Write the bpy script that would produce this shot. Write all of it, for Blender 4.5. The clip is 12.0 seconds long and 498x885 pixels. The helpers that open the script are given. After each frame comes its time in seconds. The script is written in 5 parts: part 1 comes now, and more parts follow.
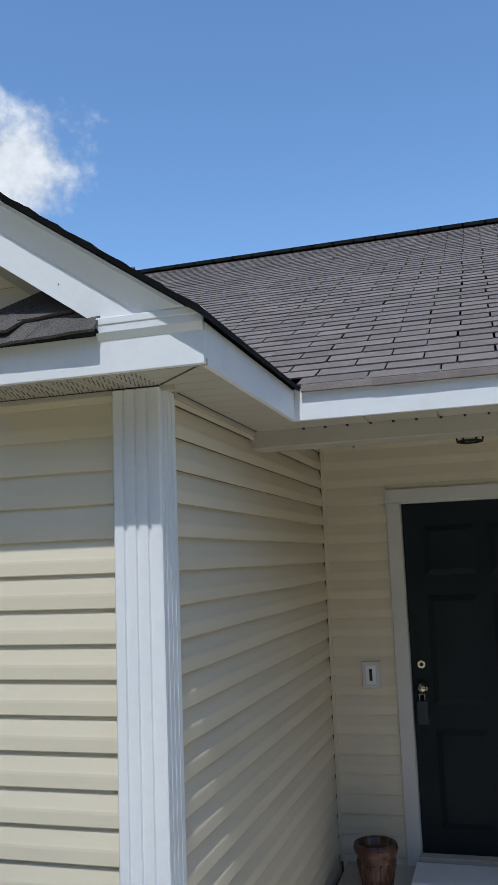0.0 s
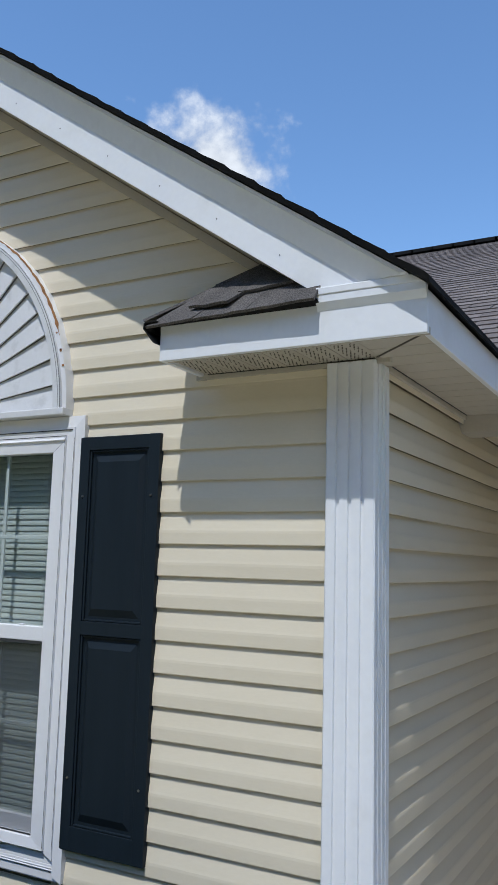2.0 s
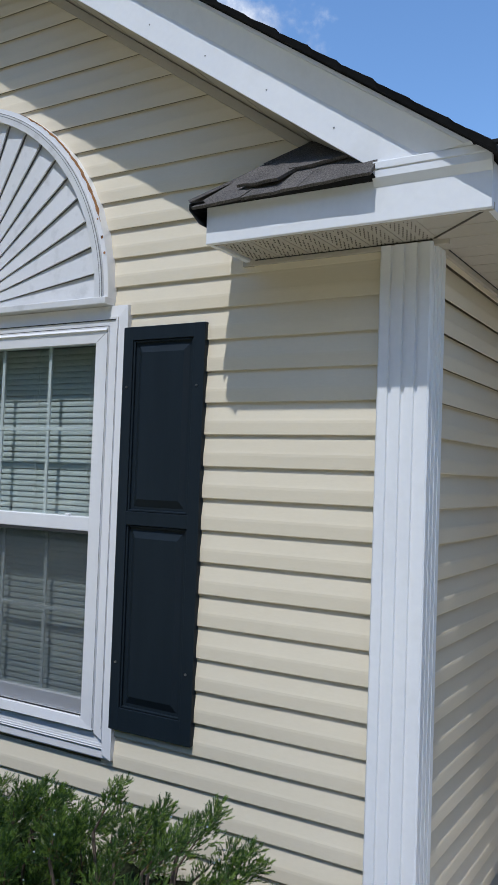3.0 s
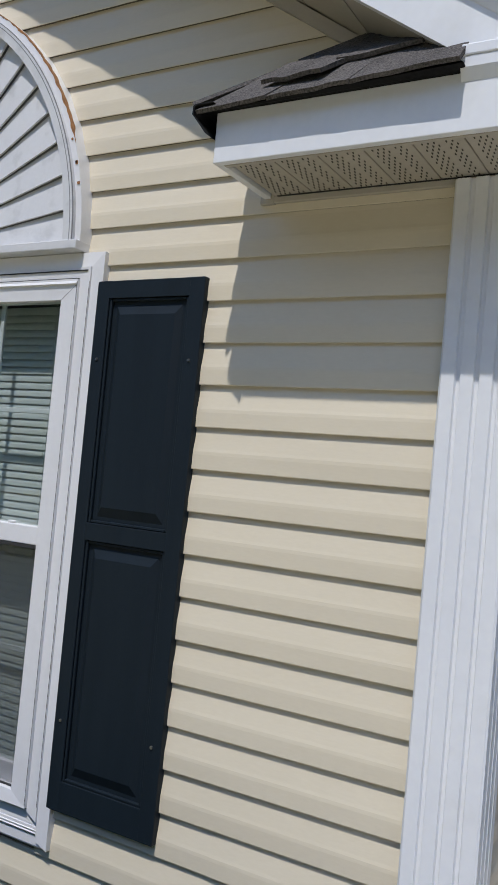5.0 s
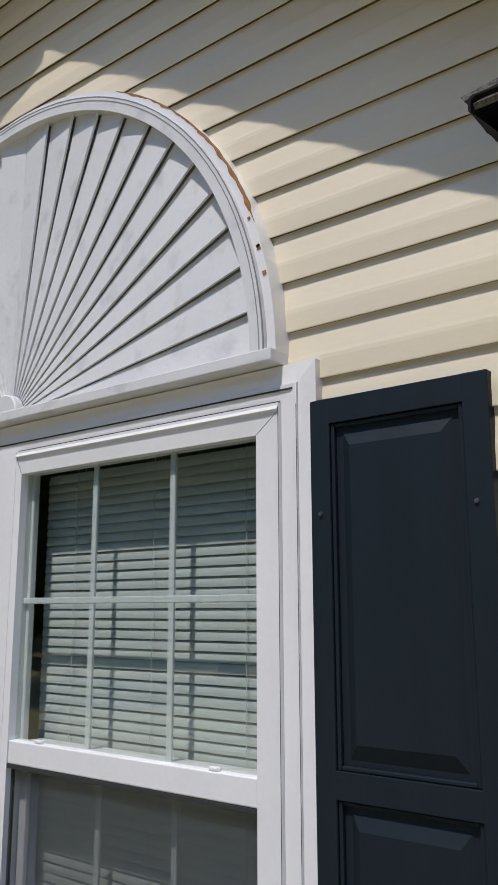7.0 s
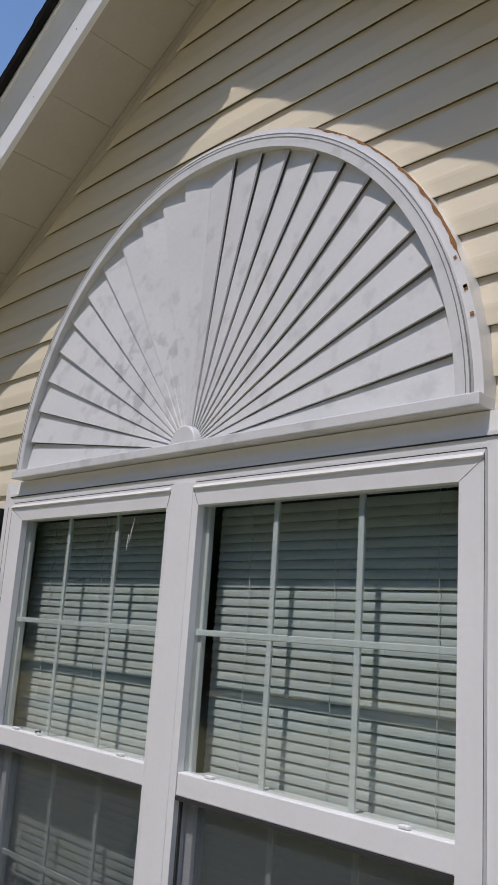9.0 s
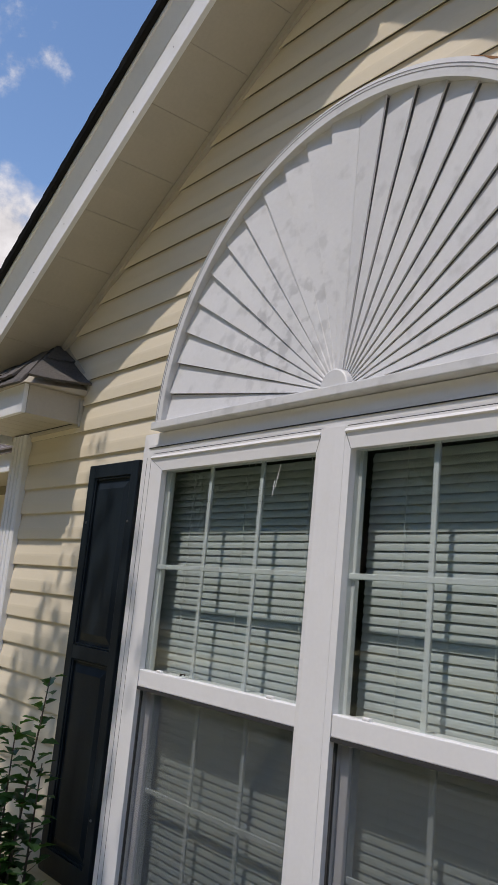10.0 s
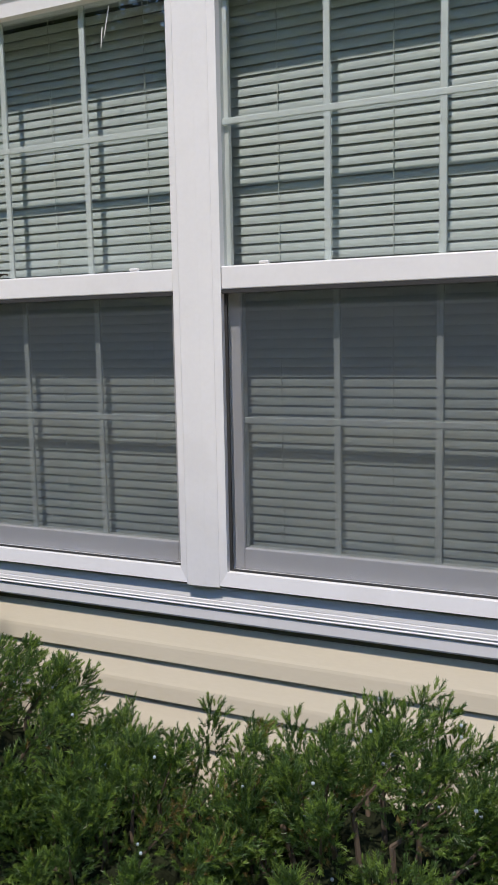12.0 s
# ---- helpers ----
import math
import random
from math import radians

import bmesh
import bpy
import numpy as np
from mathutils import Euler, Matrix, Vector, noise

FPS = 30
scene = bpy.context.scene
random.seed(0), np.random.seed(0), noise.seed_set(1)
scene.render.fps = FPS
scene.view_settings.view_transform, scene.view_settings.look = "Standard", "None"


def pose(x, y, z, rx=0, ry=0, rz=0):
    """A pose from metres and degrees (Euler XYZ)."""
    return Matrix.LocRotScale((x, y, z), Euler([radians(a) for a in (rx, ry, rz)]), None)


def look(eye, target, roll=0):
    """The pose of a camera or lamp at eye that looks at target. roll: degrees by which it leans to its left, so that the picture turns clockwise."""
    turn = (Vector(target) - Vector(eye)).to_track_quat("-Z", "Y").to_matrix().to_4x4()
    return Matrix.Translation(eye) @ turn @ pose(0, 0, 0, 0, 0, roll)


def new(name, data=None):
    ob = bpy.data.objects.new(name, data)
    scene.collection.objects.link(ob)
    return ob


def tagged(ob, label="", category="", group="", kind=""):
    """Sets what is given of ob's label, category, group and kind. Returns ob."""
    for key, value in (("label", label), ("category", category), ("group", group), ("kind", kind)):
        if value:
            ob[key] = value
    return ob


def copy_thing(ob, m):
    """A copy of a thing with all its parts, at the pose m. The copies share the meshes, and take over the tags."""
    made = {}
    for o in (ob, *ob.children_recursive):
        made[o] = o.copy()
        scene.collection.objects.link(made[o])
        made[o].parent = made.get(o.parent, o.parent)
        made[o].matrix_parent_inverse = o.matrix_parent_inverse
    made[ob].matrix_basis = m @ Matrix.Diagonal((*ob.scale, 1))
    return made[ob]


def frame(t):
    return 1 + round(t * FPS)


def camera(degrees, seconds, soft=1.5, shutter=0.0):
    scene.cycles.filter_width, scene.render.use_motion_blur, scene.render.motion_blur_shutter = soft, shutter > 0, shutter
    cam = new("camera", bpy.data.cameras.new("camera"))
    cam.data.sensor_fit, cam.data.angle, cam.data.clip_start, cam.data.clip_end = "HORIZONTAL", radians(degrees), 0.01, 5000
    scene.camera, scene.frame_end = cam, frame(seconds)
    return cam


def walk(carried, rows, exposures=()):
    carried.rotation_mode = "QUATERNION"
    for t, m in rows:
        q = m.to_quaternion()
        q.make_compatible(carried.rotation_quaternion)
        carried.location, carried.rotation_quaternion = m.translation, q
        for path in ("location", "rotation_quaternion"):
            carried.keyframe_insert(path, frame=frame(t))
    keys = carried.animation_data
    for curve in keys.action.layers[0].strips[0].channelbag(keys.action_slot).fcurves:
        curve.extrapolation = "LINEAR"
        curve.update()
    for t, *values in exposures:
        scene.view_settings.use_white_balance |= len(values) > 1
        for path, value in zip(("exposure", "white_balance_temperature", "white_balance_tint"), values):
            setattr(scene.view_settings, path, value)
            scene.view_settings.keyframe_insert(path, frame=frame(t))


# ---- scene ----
cam = camera(33.2, 12.0)
PATH = [
    (0, (0.566, 0.605, 1.743), (0.01, 2.505, 2.025), -2.2),
    (0.5, (0.538, 0.605, 1.747), (-0.194, 2.443, 2.041), -1.1),
    (1, (0.495, 0.6, 1.722), (-0.355, 2.386, 2.02), 0.3),
    (1.5, (0.466, 0.61, 1.703), (-0.449, 2.363, 1.999), 1.0),
    (2, (0.45, 0.612, 1.662), (-0.506, 2.346, 1.947), 1.5),
    (2.5, (0.429, 0.61, 1.611), (-0.549, 2.35, 1.741), 1.7),
    (3, (0.367, 0.644, 1.584), (-0.656, 2.361, 1.66), 2.0),
    (3.5, (0.189, 0.732, 1.592), (-0.835, 2.448, 1.679), 2.4),
    (3.7, (0.135, 0.776, 1.596), (-0.886, 2.494, 1.689), 2.5),
    (5.3, (-0.18, 1.344, 1.599), (-1.186, 3.071, 1.682), 5.7),
    (5.5, (-0.294, 1.369, 1.588), (-1.34, 3.071, 1.688), 4.7),
    (6, (-0.545, 1.508, 1.623), (-1.647, 3.164, 1.822), -0.4),
    (6.5, (-0.689, 1.675, 1.646), (-1.787, 3.307, 2.007), -0.6),
    (7, (-0.763, 1.774, 1.716), (-1.986, 3.306, 2.11), -0.1),
    (7.2, (-0.778, 1.81, 1.717), (-2.018, 3.319, 2.144), 0.2),
    (8.8, (-0.9, 1.682, 1.754), (-2.284, 3.055, 2.203), 3.6),
    (9, (-0.922, 1.663, 1.753), (-2.329, 3.016, 2.193), 3.9),
    (9.5, (-0.966, 1.637, 1.722), (-2.507, 2.846, 2.131), 5.4),
    (10, (-1.061, 1.58, 1.649), (-2.618, 2.779, 2.024), 5.5),
    (10.5, (-1.196, 1.478, 1.549), (-2.742, 2.729, 1.758), 3.3),
    (11, (-1.345, 1.44, 1.447), (-2.807, 2.798, 1.58), 0.3),
    (11.5, (-1.539, 1.378, 1.348), (-2.73, 2.982, 1.236), -0.6),
    (11.8, (-1.623, 1.326, 1.254), (-2.657, 3.029, 1.08), -0.7),
    (12, (-1.699, 1.261, 1.217), (-2.527, 3.065, 0.972), -1.1),
]
EXPOSURES = [(0.0, -0.09, 6020, 8), (3.5, -0.03, 5940, 11), (5.5, -0.07, 6400, 13), (7.0, -0.01, 6550, 14), (9.0, -0.18, 6650, 16), (10.5, -0.16, 6850, 16), (11.4, -0.07, 6850, 15), (12.0, 0.28, 6800, 15)]
walk(cam, [(t, look(eye, target, roll)) for t, eye, target, roll in PATH], EXPOSURES)


# ---- light ----
SUN = Vector((0.04, -0.463, 0.885))
world = bpy.data.worlds.new("world")
scene.world = world
world.use_nodes = True
wn = world.node_tree
sky = wn.nodes.new("ShaderNodeTexSky")
sky.sky_type = 'NISHITA'
sky.sun_disc = False
sky.sun_elevation = radians(62)
sky.sun_rotation = radians(180)
sky.air_density, sky.dust_density, sky.ozone_density = 1.0, 0.15, 1.6
bg = wn.nodes["Background"]
bg.inputs["Strength"].default_value = 0.195
hue = wn.nodes.new("ShaderNodeHueSaturation")
hue.inputs["Saturation"].default_value = 1.10
wn.links.new(sky.outputs[0], hue.inputs["Color"])
wn.links.new(hue.outputs[0], bg.inputs["Color"])
sun = new("sun", bpy.data.lights.new("sun", 'SUN'))
sun.data.energy, sun.data.angle, sun.data.color = 3.4, radians(0.7), (1.0, 0.962, 0.895)
sun.matrix_world = look(SUN * 30, (0, 0, 0))


# ---- materials ----
def material(name, color, color2=None, rough=0.5, scale=6.0, fine=120.0, bump=0.1, metal=0.0, stain=None, stain_amount=0.0,
             stain_scale=4.0, random_shade=0.0, stretch=(1, 1, 1), spec=0.5, coat=0.0, grain=0.35):
    """Base colour mixed by a broad and a fine noise, with stains, uneven gloss and fine relief."""
    m = bpy.data.materials.new(name)
    m.use_nodes = True
    nt = m.node_tree
    N, L = nt.nodes, nt.links
    p = N["Principled BSDF"]
    tc = N.new("ShaderNodeTexCoord")
    info = N.new("ShaderNodeObjectInfo")
    add = N.new("ShaderNodeVectorMath")
    add.operation = 'ADD'
    mul = N.new("ShaderNodeVectorMath")
    mul.operation = 'SCALE'
    mul.inputs[0].default_value = (7.3, 3.1, 5.7)
    L.new(info.outputs["Random"], mul.inputs["Scale"])
    stv = N.new("ShaderNodeVectorMath")
    stv.operation = 'MULTIPLY'
    stv.inputs[1].default_value = stretch
    L.new(tc.outputs["Object"], stv.inputs[0])
    L.new(stv.outputs[0], add.inputs[0])
    L.new(mul.outputs[0], add.inputs[1])

    def noise_tex(sc, detail):
        n = N.new("ShaderNodeTexNoise")
        n.inputs["Scale"].default_value = sc
        n.inputs["Detail"].default_value = detail
        L.new(add.outputs[0], n.inputs["Vector"])
        return n
    big, small = noise_tex(scale, 4), noise_tex(fine, 3)
    color2 = color2 or tuple(c * 0.86 for c in color)
    both = N.new("ShaderNodeMath")
    both.operation = 'MULTIPLY_ADD'
    both.inputs[1].default_value = grain
    L.new(small.outputs["Fac"], both.inputs[0])
    sc = N.new("ShaderNodeMath")
    sc.operation = 'MULTIPLY'
    sc.inputs[1].default_value = 1 - grain
    L.new(big.outputs["Fac"], sc.inputs[0])
    L.new(sc.outputs[0], both.inputs[2])
    ramp = N.new("ShaderNodeMapRange")
    ramp.inputs["From Min"].default_value, ramp.inputs["From Max"].default_value = 0.35, 0.65
    L.new(both.outputs[0], ramp.inputs["Value"])
    mix = N.new("ShaderNodeMix")
    mix.data_type = 'RGBA'
    mix.inputs["A"].default_value = (*color2, 1)
    mix.inputs["B"].default_value = (*color, 1)
    L.new(ramp.outputs[0], mix.inputs["Factor"])
    out = mix.outputs["Result"]
    if random_shade:
        hv = N.new("ShaderNodeHueSaturation")
        rm = N.new("ShaderNodeMapRange")
        rm.inputs["To Min"].default_value, rm.inputs["To Max"].default_value = 1 - random_shade, 1 + random_shade
        geo = N.new("ShaderNodeNewGeometry")
        rs = N.new("ShaderNodeMath")
        rs.operation = 'ADD'
        L.new(info.outputs["Random"], rs.inputs[0])
        L.new(geo.outputs["Random Per Island"], rs.inputs[1])
        fr = N.new("ShaderNodeMath")
        fr.operation = 'FRACT'
        L.new(rs.outputs[0], fr.inputs[0])
        L.new(fr.outputs[0], rm.inputs["Value"])
        L.new(rm.outputs[0], hv.inputs["Value"])
        L.new(out, hv.inputs["Color"])
        out = hv.outputs["Color"]
    if stain:
        st = noise_tex(stain_scale, 6)
        sr = N.new("ShaderNodeMapRange")
        sr.inputs["From Min"].default_value, sr.inputs["From Max"].default_value = 0.56, 0.68
        sr.inputs["To Max"].default_value = stain_amount
        L.new(st.outputs["Fac"], sr.inputs["Value"])
        m2 = N.new("ShaderNodeMix")
        m2.data_type = 'RGBA'
        m2.inputs["B"].default_value = (*stain, 1)
        L.new(sr.outputs[0], m2.inputs["Factor"])
        L.new(out, m2.inputs["A"])
        out = m2.outputs["Result"]
    L.new(out, p.inputs["Base Color"])
    rr = N.new("ShaderNodeMapRange")
    rr.inputs["To Min"].default_value, rr.inputs["To Max"].default_value = max(rough - 0.1, 0.02), min(rough + 0.1, 1)
    L.new(big.outputs["Fac"], rr.inputs["Value"])
    L.new(rr.outputs[0], p.inputs["Roughness"])
    p.inputs["Metallic"].default_value = metal
    p.inputs["Specular IOR Level"].default_value = spec
    p.inputs["Coat Weight"].default_value = coat
    if bump:
        b = N.new("ShaderNodeBump")
        b.inputs["Strength"].default_value = bump
        b.inputs["Distance"].default_value = 0.003
        L.new(small.outputs["Fac"], b.inputs["Height"])
        L.new(b.outputs[0], p.inputs["Normal"])
    return m


def leaf_material(name, color, color2, light=0.35, rough=0.45, spec=0.5):
    m = material(name, color, color2, rough=rough, spec=spec, scale=9, fine=60, bump=0.05, random_shade=0.35)
    nt = m.node_tree
    p = nt.nodes["Principled BSDF"]
    tr = nt.nodes.new("ShaderNodeBsdfTranslucent")
    tr.inputs["Color"].default_value = (color[0] * 1.6, color[1] * 1.7, color[2] * 0.8, 1)
    mx = nt.nodes.new("ShaderNodeMixShader")
    mx.inputs[0].default_value = light
    nt.links.new(p.outputs[0], mx.inputs[1])
    nt.links.new(tr.outputs[0], mx.inputs[2])
    nt.links.new(mx.outputs[0], nt.nodes["Material Output"].inputs["Surface"])
    return m


SIDING = material("siding_vinyl", (0.715, 0.64, 0.495), (0.675, 0.60, 0.458), rough=0.40, scale=1.6, fine=90, bump=0.035,
                  stain=(0.52, 0.46, 0.34), stain_amount=0.12, stain_scale=2.2, stretch=(0.5, 1, 2))
# wall behind the laps, darkened to paint shade into their gaps
LAP_SHADE = material("wall_lap_shade", (0.27, 0.235, 0.17), rough=0.9)
WHITE = material("white_aluminium", (0.80, 0.81, 0.82), (0.75, 0.76, 0.78), rough=0.38, scale=2.5, fine=50, bump=0.06,
                 stain=(0.55, 0.54, 0.50), stain_amount=0.18, stain_scale=5)
VINYL = material("window_vinyl", (0.77, 0.765, 0.77), (0.73, 0.725, 0.73), rough=0.35, scale=3, fine=80, bump=0.04,
                 stain=(0.5, 0.48, 0.45), stain_amount=0.1, stain_scale=7)
FANPAINT = material("fan_white_paint", (0.66, 0.66, 0.665), (0.61, 0.61, 0.615), rough=0.5, scale=4, fine=70, bump=0.15,
                    stain=(0.36, 0.36, 0.36), stain_amount=0.34, stain_scale=13)


def smudge(m, centre, radius, color, amount, scale):
    """Blotchy dirt round one spot of a thing, in its own coordinates."""
    N, L = m.node_tree.nodes, m.node_tree.links
    base = N["Principled BSDF"].inputs["Base Color"]
    before = base.links[0].from_socket
    tc = N.new("ShaderNodeTexCoord")
    far = N.new("ShaderNodeVectorMath")
    far.operation = 'DISTANCE'
    far.inputs[1].default_value = centre
    L.new(tc.outputs["Object"], far.inputs[0])
    near = N.new("ShaderNodeMapRange")
    near.inputs["From Min"].default_value, near.inputs["From Max"].default_value = radius, radius * 0.3
    L.new(far.outputs["Value"], near.inputs["Value"])
    n = N.new("ShaderNodeTexNoise")
    n.inputs["Scale"].default_value, n.inputs["Detail"].default_value = scale, 5
    L.new(tc.outputs["Object"], n.inputs["Vector"])
    spots = N.new("ShaderNodeMapRange")
    spots.inputs["From Min"].default_value, spots.inputs["From Max"].default_value = 0.53, 0.62
    spots.inputs["To Max"].default_value = amount
    L.new(n.outputs["Fac"], spots.inputs["Value"])
    both = N.new("ShaderNodeMath")
    both.operation = 'MULTIPLY'
    L.new(near.outputs[0], both.inputs[0])
    L.new(spots.outputs[0], both.inputs[1])
    mix = N.new("ShaderNodeMix")
    mix.data_type = 'RGBA'
    mix.inputs["B"].default_value = (*color, 1)
    L.new(both.outputs[0], mix.inputs["Factor"])
    L.new(before, mix.inputs["A"])
    L.new(mix.outputs["Result"], base)


smudge(FANPAINT, (-0.26, -0.07, 0.22), 0.34, (0.34, 0.34, 0.35), 0.6, 18)
# shade of the fan's gaps and grooves, put into a dark grey
FAN_SHADE = material("fan_recess_shade", (0.24, 0.24, 0.25), rough=0.8)
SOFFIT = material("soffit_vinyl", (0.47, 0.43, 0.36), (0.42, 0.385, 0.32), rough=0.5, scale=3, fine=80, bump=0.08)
HOLE = material("soffit_hole_dark", (0.10, 0.09, 0.075), rough=0.9)
SHINGLE = material("asphalt_shingle", (0.26, 0.222, 0.20), (0.12, 0.102, 0.093), rough=0.95, scale=5, fine=260, bump=0.9,
                   random_shade=0.13, spec=0.15, grain=0.72)
SHINGLE_OLD = material("weathered_shingle", (0.165, 0.15, 0.14), (0.05, 0.047, 0.045), rough=0.95, scale=9, fine=210, bump=1.0,
                       random_shade=0.15, spec=0.15, grain=0.78)
TAR = material("shingle_edge_black", (0.012, 0.012, 0.013), (0.022, 0.022, 0.022), rough=0.95, spec=0.1, bump=0.4)
SHUTTER = material("shutter_black_plastic", (0.008, 0.014, 0.020), (0.011, 0.018, 0.025), rough=0.55, spec=0.2, scale=5, fine=180, bump=0.12,
                   stretch=(3, 1, 0.4))
SCREW = material("screw_steel", (0.30, 0.30, 0.30), rough=0.35, metal=0.9, bump=0)
DOORPAINT = material("door_black_paint", (0.010, 0.015, 0.018), (0.014, 0.020, 0.023), rough=0.5, spec=0.16, scale=3, fine=90, bump=0.05)
CASING = material("casing_cream_paint", (0.62, 0.61, 0.58), (0.58, 0.57, 0.54), rough=0.5, bump=0.05)
BRASS = material("satin_nickel", (0.72, 0.66, 0.52), rough=0.25, metal=1.0, bump=0)
BLIND = material("blind_slat_white", (0.57, 0.595, 0.59), (0.52, 0.545, 0.54), rough=0.5, scale=3, bump=0.02)
CORD = material("blind_cord", (0.70, 0.70, 0.66), rough=0.9, bump=0)
ROOM_DARK = material("room_unlit_grey", (0.16, 0.155, 0.15), (0.13, 0.125, 0.12), rough=0.9)
DARKGAP = material("weatherstrip_dark", (0.03, 0.03, 0.03), rough=0.8)
WOODPEEL = material("bare_wood_peel", (0.40, 0.19, 0.07), (0.20, 0.09, 0.035), rough=0.85, scale=40, fine=300, bump=0.5)
CONCRETE = material("concrete", (0.55, 0.50, 0.42), (0.45, 0.41, 0.35), rough=0.9, scale=4, fine=150, bump=0.5)
STEPWHITE = material("door_step_paint", (0.86, 0.86, 0.87), (0.80, 0.80, 0.81), rough=0.6, scale=7, bump=0.15)
POT = material("glazed_brown_pot", (0.11, 0.045, 0.028), (0.06, 0.028, 0.020), rough=0.3, scale=14, fine=60, bump=0.1,
               stain=(0.30, 0.19, 0.10), stain_amount=0.5, stain_scale=9, stretch=(3, 3, 0.6))
SOIL = material("soil_mulch", (0.06, 0.04, 0.028), (0.03, 0.02, 0.015), rough=1, scale=20, fine=200, bump=1)
# unseen lawn, coloured pale and warm to fill the shaded walls with bounce
LAWN_BOUNCE = material("lawn_bounce_tan", (0.42, 0.36, 0.19), (0.33, 0.285, 0.145), rough=0.95, scale=0.8, fine=60, bump=1)
BLACKIRON = material("lantern_black_metal", (0.02, 0.02, 0.02), rough=0.5, metal=0.3)
JUNIPER = leaf_material("juniper_needles", (0.064, 0.120, 0.030), (0.026, 0.058, 0.016), 0.26)
JUNIPER_TIP = leaf_material("juniper_young_needles", (0.165, 0.245, 0.048), (0.090, 0.160, 0.034), 0.32)
JUNIPER_DRY = leaf_material("juniper_dry_needles", (0.20, 0.145, 0.05), (0.13, 0.09, 0.035), 0.25)
# near-black green that paints the shade in the juniper hollows
JUNIPER_SHADE = material("juniper_inner_shade", (0.024, 0.030, 0.014), (0.012, 0.014, 0.008), rough=1.0, scale=30, fine=150, bump=1.0, spec=0.05)
HOLLY = leaf_material("holly_leaves", (0.060, 0.140, 0.026), (0.028, 0.075, 0.016), 0.28)
LAUREL = leaf_material("laurel_leaves", (0.115, 0.215, 0.034), (0.065, 0.140, 0.024), 0.38)
LEAF = leaf_material("tree_leaves", (0.05, 0.085, 0.028), (0.03, 0.055, 0.018), 0.12, 0.8, 0.04)
BARK = material("bark", (0.14, 0.10, 0.07), (0.08, 0.06, 0.045), rough=0.95, scale=12, fine=60, bump=1, stretch=(3, 3, 0.5))
BERRY = material("juniper_berry", (0.35, 0.42, 0.46), rough=0.6, bump=0)


def glass_material(name, tint, rough=0.0):
    m = bpy.data.materials.new(name)
    m.use_nodes = True
    nt = m.node_tree
    nt.nodes.remove(nt.nodes["Principled BSDF"])
    lw = nt.nodes.new("ShaderNodeLayerWeight")
    lw.inputs["Blend"].default_value = 0.5
    pw = nt.nodes.new("ShaderNodeMath")
    pw.operation = 'POWER'
    pw.inputs[1].default_value = 4.0
    nt.links.new(lw.outputs["Facing"], pw.inputs[0])
    fres = nt.nodes.new("ShaderNodeMath")
    fres.operation = 'MULTIPLY_ADD'
    fres.inputs[1].default_value = 0.85
    fres.inputs[2].default_value = 0.08
    nt.links.new(pw.outputs[0], fres.inputs[0])
    tr = nt.nodes.new("ShaderNodeBsdfTransparent")
    tr.inputs["Color"].default_value = (*tint, 1)
    gl = nt.nodes.new("ShaderNodeBsdfGlossy")
    gl.inputs["Roughness"].default_value = rough
    mx = nt.nodes.new("ShaderNodeMixShader")
    nt.links.new(fres.outputs[0], mx.inputs[0])
    nt.links.new(tr.outputs[0], mx.inputs[1])
    nt.links.new(gl.outputs[0], mx.inputs[2])
    nt.links.new(mx.outputs[0], nt.nodes["Material Output"].inputs["Surface"])
    return m


GLASS = glass_material("window_glass", (0.83, 0.875, 0.865))
LAMPGLASS = glass_material("lantern_glass", (0.9, 0.9, 0.88), 0.1)


def screen_material():
    m = bpy.data.materials.new("insect_screen")
    m.use_nodes = True
    nt = m.node_tree
    p = nt.nodes["Principled BSDF"]
    p.inputs["Base Color"].default_value = (0.07, 0.085, 0.105, 1)
    p.inputs["Roughness"].default_value = 0.6
    tr = nt.nodes.new("ShaderNodeBsdfTransparent")
    mx = nt.nodes.new("ShaderNodeMixShader")
    mx.inputs[0].default_value = 0.25
    nt.links.new(tr.outputs[0], mx.inputs[1])
    nt.links.new(p.outputs[0], mx.inputs[2])
    nt.links.new(mx.outputs[0], nt.nodes["Material Output"].inputs["Surface"])
    return m


SCREEN = screen_material()

# ---- building helpers ----
ORIGIN = {}


def thing(name, at, label, category="", group="", kind=""):
    ob = new(name)
    ob.location = at
    ob.empty_display_size = 0.1
    ORIGIN[ob] = Vector(at)
    return tagged(ob, label, category, group, kind)


def put_mesh(name, bm, mat, at=(0, 0, 0), smooth=False):
    bmesh.ops.translate(bm, verts=bm.verts, vec=-Vector(at))
    bmesh.ops.recalc_face_normals(bm, faces=bm.faces)
    me = bpy.data.meshes.new(name)
    bm.to_mesh(me)
    bm.free()
    if smooth:
        for poly in me.polygons:
            poly.use_smooth = True
    me.materials.append(mat)
    return new(name, me)


def part(name, bm, mat, parent, label="", smooth=False):
    ob = put_mesh(name, bm, mat, ORIGIN[parent], smooth)
    ob.parent = parent
    ORIGIN[ob] = ORIGIN[parent]
    return tagged(ob, label)


def piece(name, mesh, parent, at):
    """A repeat of a shared mesh, modelled round its own origin, set at a place in the world."""
    ob = new(name, mesh)
    ob.parent = parent
    ob.location = Vector(at) - ORIGIN[parent]
    ORIGIN[ob] = Vector(at)
    return ob


def solid(name, bm, mat, label, category="", kind="", smooth=False, at=(0, 0, 0)):
    ob = put_mesh(name, bm, mat, at, smooth)
    ob.location = at
    ORIGIN[ob] = Vector(at)
    return tagged(ob, label, category, "", kind)


